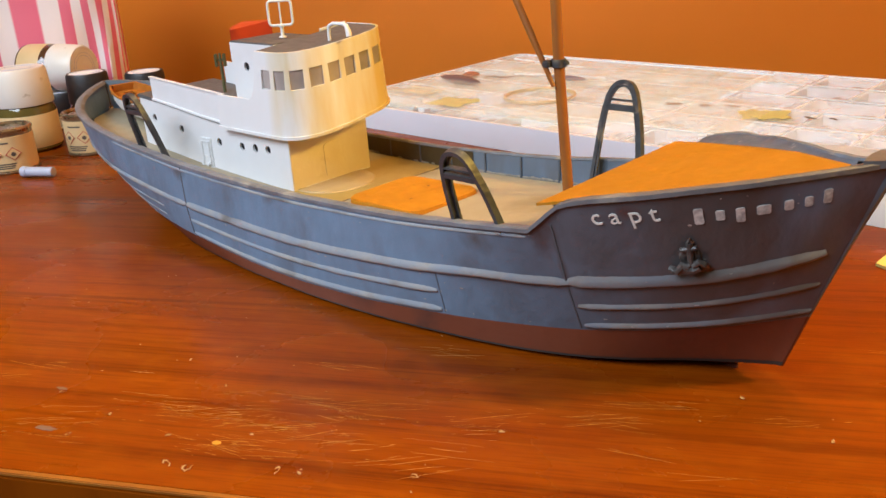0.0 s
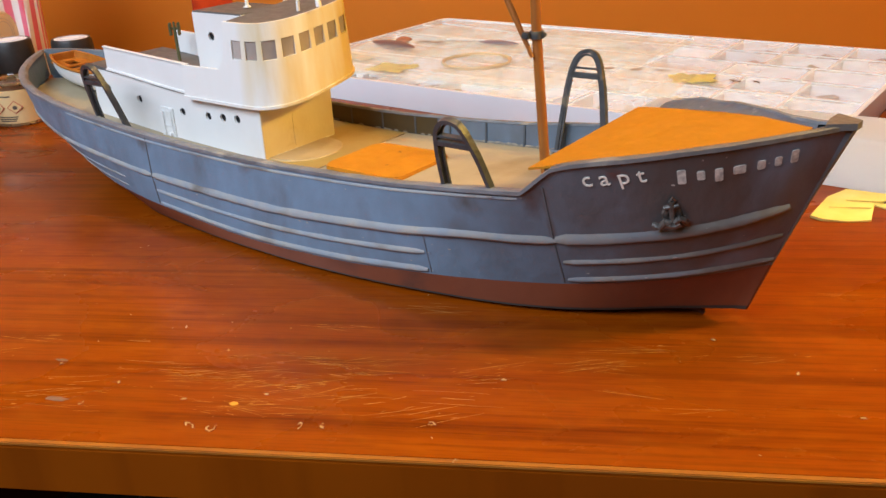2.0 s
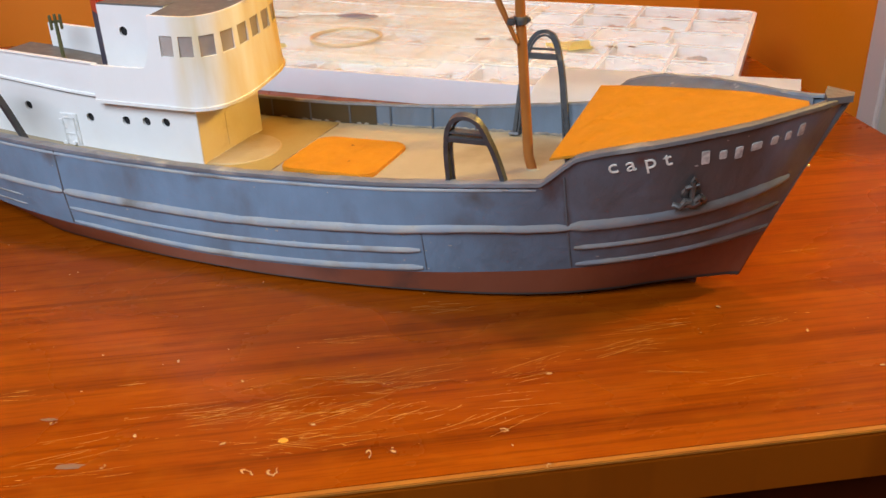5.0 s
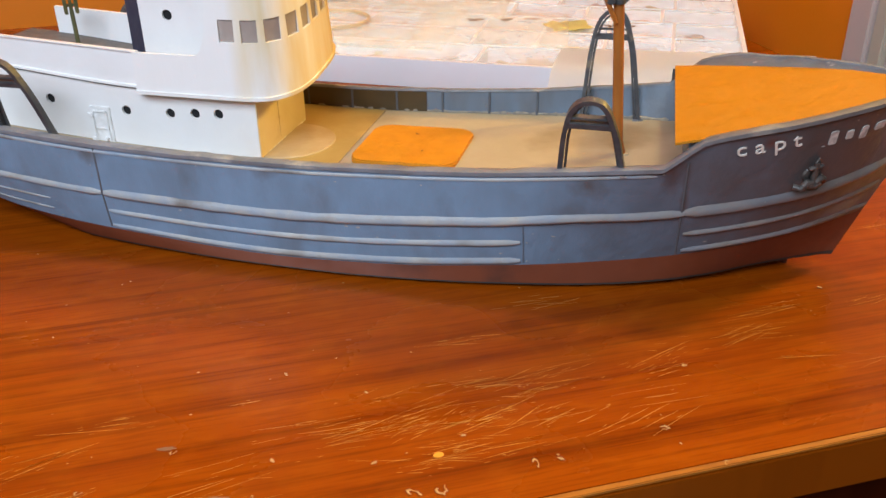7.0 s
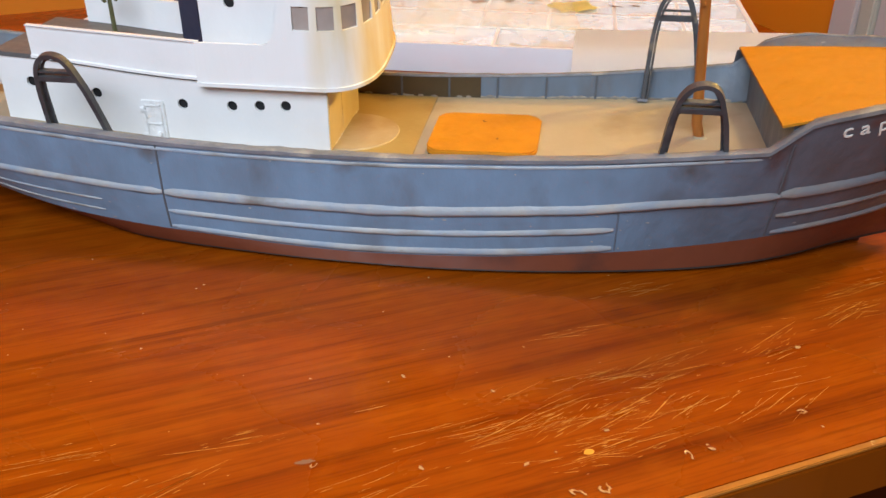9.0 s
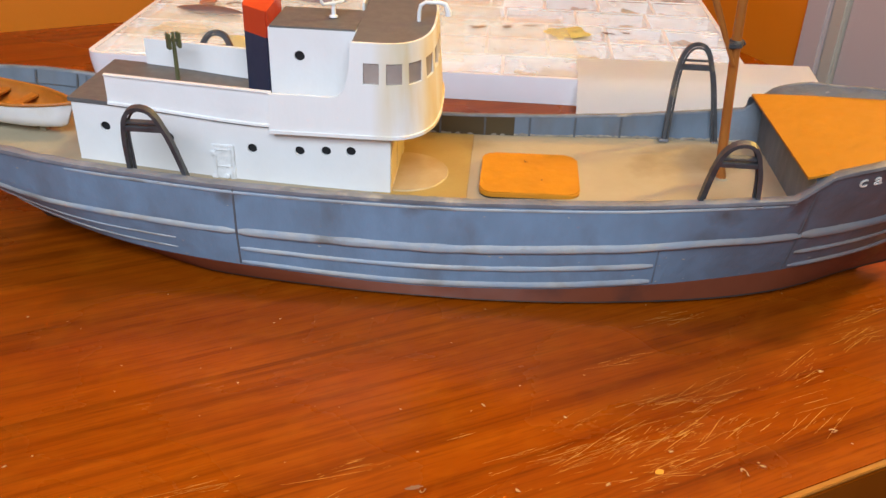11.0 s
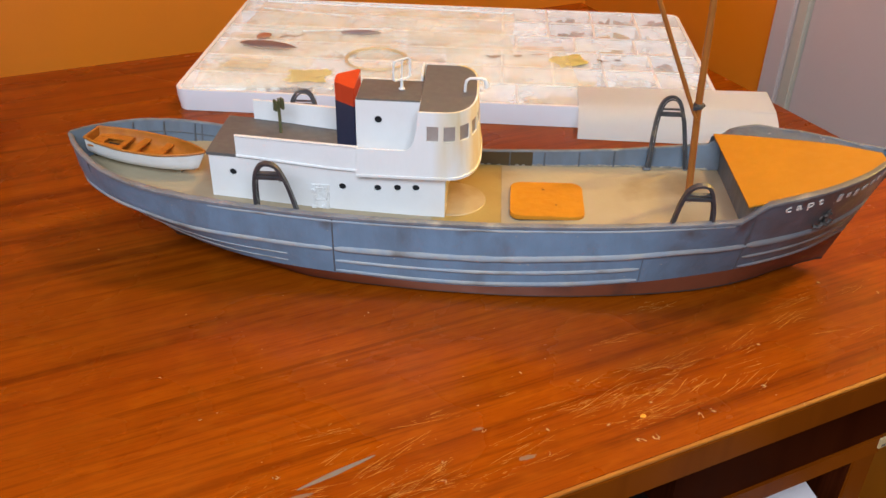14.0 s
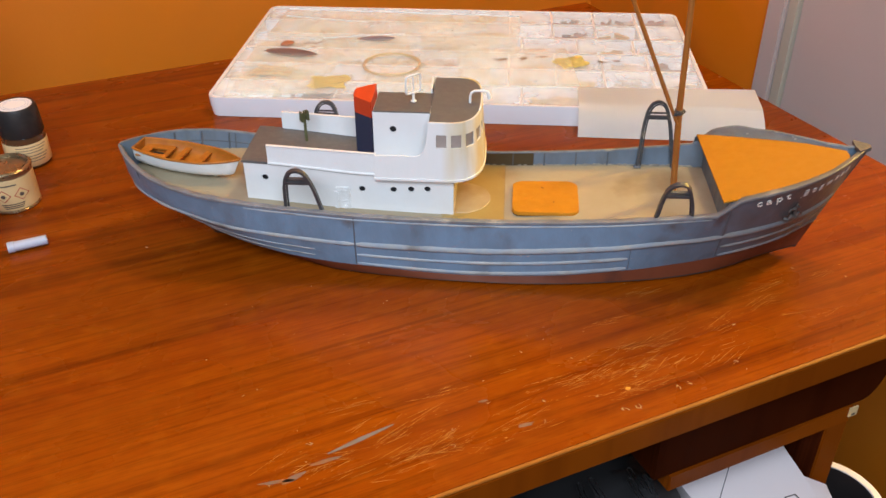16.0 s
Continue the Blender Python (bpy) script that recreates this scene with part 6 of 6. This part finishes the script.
for _ in range(110):
    u, v = random.uniform(-0.25, 0.36), random.uniform(-0.24, 0.02)
    p = room(u, v, 0.00022)
    r = random.choice((0.0003, 0.0004, 0.0005, 0.0007))
    vs = [bm.verts.new((p.x + r * (0.7 + 0.6 * random.random()) * math.cos(a), p.y + r * (0.5 + 0.5 * random.random()) * math.sin(a), 0.00022 + 0.0002 * random.random())) for a in (0, 1.2, 2.5, 3.8, 5.0)]
    bm.faces.new(vs)
single("dust_specks", bm, M_CHIP, "fine pale specks scattered over the desk", "dust", kind="stuff", smooth=False)
bm = bmesh.new()


def scratch(u, v, ang, length, width):
    v = max(v, FRONT + 0.016)
    d = Vector((math.cos(ang), math.sin(ang), 0))
    n_ = Vector((-d.y, d.x, 0))
    bend = random.uniform(-0.02, 0.02)
    lo, hi = [], []
    c = room(u, v, 0.00012)
    for i in range(7):
        t = i / 6 * 2 - 1
        w = width * (1 - abs(t) ** 2.5) + 0.00003
        q = c + d * (t * length / 2) + n_ * (bend * length * t * t)
        lo.append(bm.verts.new(q - n_ * w))
        hi.append(bm.verts.new(q + n_ * w))
    for i in range(6):
        bm.faces.new((lo[i], lo[i + 1], hi[i + 1], hi[i]))


# sheaves of nearly parallel scratches, and single ones between them
for _ in range(72):
    cu, cv, su, sv = random.choice(((0.02, -0.205, 0.035, 0.014), (-0.03, -0.195, 0.05, 0.02), (0.10, -0.165, 0.05, 0.02), (0.0, -0.18, 0.12, 0.03), (0.16, -0.15, 0.06, 0.03), (-0.09, -0.212, 0.05, 0.014), (-0.16, -0.20, 0.04, 0.02), (0.035, -0.200, 0.022, 0.012), (0.06, -0.185, 0.03, 0.014), (0.19, -0.19, 0.03, 0.015), (0.20, -0.06, 0.05, 0.03), (-0.20, -0.19, 0.05, 0.025), (-0.13, -0.20, 0.04, 0.02)))
    cu, cv, lean = random.gauss(cu, su), random.gauss(cv, sv), random.choice((-9, -3, 0, 2, 4, 7, 12, 18)) + random.gauss(0, 3)
    for _ in range(random.choice((3, 6, 9, 14))):
        scratch(cu + random.gauss(0, 0.009), cv + random.gauss(0, 0.0035), radians(ROOM_TURN + lean + random.gauss(0, 5)), random.choice((0.002, 0.003, 0.006, 0.010, 0.018, 0.030)) * random.uniform(0.7, 1.2), random.choice((0.00002, 0.00003, 0.00004, 0.00006, 0.0001)))
single("scratches", bm, M_SCRATCH, "pale fine scratches in the varnish", "scratches", kind="stuff", smooth=False)
bm = bmesh.new()
for x, y, l_, w_, a in ((-0.088, -0.268, 0.011, 0.0016, 28), (-0.106, -0.284, 0.009, 0.0022, 40), (-0.116, -0.288, 0.012, 0.0014, 15), (0.042, -0.226, 0.006, 0.0016, 25), (0.012, -0.205, 0.004, 0.0012, 20)):
    d, n_ = Vector((math.cos(radians(a)), math.sin(radians(a)), 0)), Vector((-math.sin(radians(a)), math.cos(radians(a)), 0))
    vs = []
    for i in range(18):
        t = 2 * math.pi * i / 18
        k_ = 1 + 0.45 * noise.noise((x * 300 + math.cos(t) * 1.8, y * 300 + math.sin(t) * 1.8, 0))
        q = Vector((x, y, 0.00018)) + d * l_ * math.cos(t) * k_ + n_ * w_ * math.sin(t) * k_
        vs.append(bm.verts.new(q))
    bm.faces.new(vs)
single("paint_smears", bm, M_SMEAR, "dried brown-grey paint smears on the desk", "paint smear", kind="stuff", smooth=False)

bm = bmesh.new()
lo, hi = [], []
for i in range(9):
    t = i / 8
    q, w = Vector((-0.088 + 0.040 * t, -0.262 + 0.030 * t, 0.0002)), 0.0017 * math.sin(math.pi * (0.12 + 0.8 * t)) * (1 + 0.3 * noise.noise((i * 1.3, 0, 0)))
    lo.append(bm.verts.new(q + Vector((0.6, -0.8, 0)) * w))
    hi.append(bm.verts.new(q - Vector((0.6, -0.8, 0)) * w))
for i in range(8):
    bm.faces.new((lo[i], lo[i + 1], hi[i + 1], hi[i]))
single("paint_streak", bm, material("dried_blue_paint", (0.15, 0.155, 0.165), 0.6, (0.20, 0.12, 0.06), 150, 0.9), "dried blue-grey paint streak on the desk", "paint smear", smooth=False)

# ---- under the desk ----
zt = -0.165
carton = thing("white_carton", "tall white carton with creased top under the desk", "carton")
carton.matrix_world = ROOM
bm = bmesh.new()
prism(bm, [(0.098, -0.340), (0.190, -0.340), (0.200, -0.262), (0.209, -0.230), (0.2235, -0.170), (0.2235, -0.100), (0.115, -0.100), (0.1030, -0.203)], FLOOR, zt)
part("carton_body", bm, M_EQUIP_WHITE, carton)
bm = bmesh.new()
prism(bm, [(0.2094, -0.2302), (0.2235, -0.2453), (0.2140, -0.2635), (0.2006, -0.2622)], zt - 0.014, lambda x, y: zt - 0.002 - 0.2 * max(0, x - 0.206))
part("flap", bm, M_EQUIP_WHITE, carton)
bm = bmesh.new()
tube(bm, [(0.158, -0.195, zt + 0.0002), (0.118, -0.228, zt + 0.0002)], 0.0004, 5)
part("crease", bm, M_EQUIP_BLACK, carton)
bm = bmesh.new()
tube(bm, [(0.176, -0.245, zt + 0.0003), (0.186, -0.246, zt + 0.0003), (0.186, -0.257, zt + 0.0003), (0.174, -0.257, zt + 0.0003)], 0.0007, 5, closed=True)
part("printed_outline", bm, M_EQUIP_BLACK, carton)
sack = thing("black_bag", "black bag with bright wire clips under the desk", "bag")
sack.matrix_world = ROOM
bm = bmesh.new()
g = []
for i in range(25):
    row = []
    for j in range(19):
        u, v = -0.16 + 0.245 * i / 24, -0.300 + 0.20 * j / 18
        row.append(bm.verts.new((u, v, -0.150 + 0.016 * noise.noise((u * 28, v * 28, 2.0)) + 0.008 * noise.noise((u * 70, v * 70, 5.0)))))
    g.append(row)
for a, b in zip(g[:-1], g[1:]):
    for j in range(18):
        bm.faces.new((a[j], b[j], b[j + 1], a[j + 1]))
rim_ = [e for e in bm.edges if e.is_boundary]
got = bmesh.ops.extrude_edge_only(bm, edges=rim_)
for v in (x for x in got["geom"] if isinstance(x, bmesh.types.BMVert)):
    v.co.z = FLOOR
part("bag_body", bm, M_EQUIP_BLACK, sack)
for u, v, a in ((0.0185, -0.190, 82), (0.0535, -0.194, 80), (0.0474, -0.203, 78), (0.0600, -0.205, 76), (0.0045, -0.190, 70)):
    bm = bmesh.new()
    tube(bm, [(-0.013, -0.002, 0), (0.012, -0.002, 0), (0.014, 0, 0), (0.012, 0.002, 0), (-0.010, 0.002, 0)], 0.0005, 6)
    bmesh.ops.transform(bm, matrix=pose(u, v, -0.136, 0, 8, a), verts=bm.verts)
    part("wire_clip", bm, M_WIRE, sack, "bright wire clip")
bin_ = thing("waste_bin", "round white bin with a dark inside beside the desk", "bin", tuple(room(0.266, -0.222, FLOOR)))
bm = bmesh.new()
lathe(bm, ((0, 0.0), (0.045, 0.0), (0.053, 0.50), (0.056, 0.505), (0.056, 0.512), (0.049, 0.512), (0.0485, 0.505)), 56)
part("bin_shell", bm, M_EQUIP_WHITE, bin_)
# black inner shell that keeps the bin's inside dark
bm = bmesh.new()
lathe(bm, ((0.0484, 0.5110), (0.0475, 0.495), (0.040, 0.02), (0, 0.02)), 56)
part("bin_lining", bm, M_EQUIP_BLACK, bin_, "black inside")
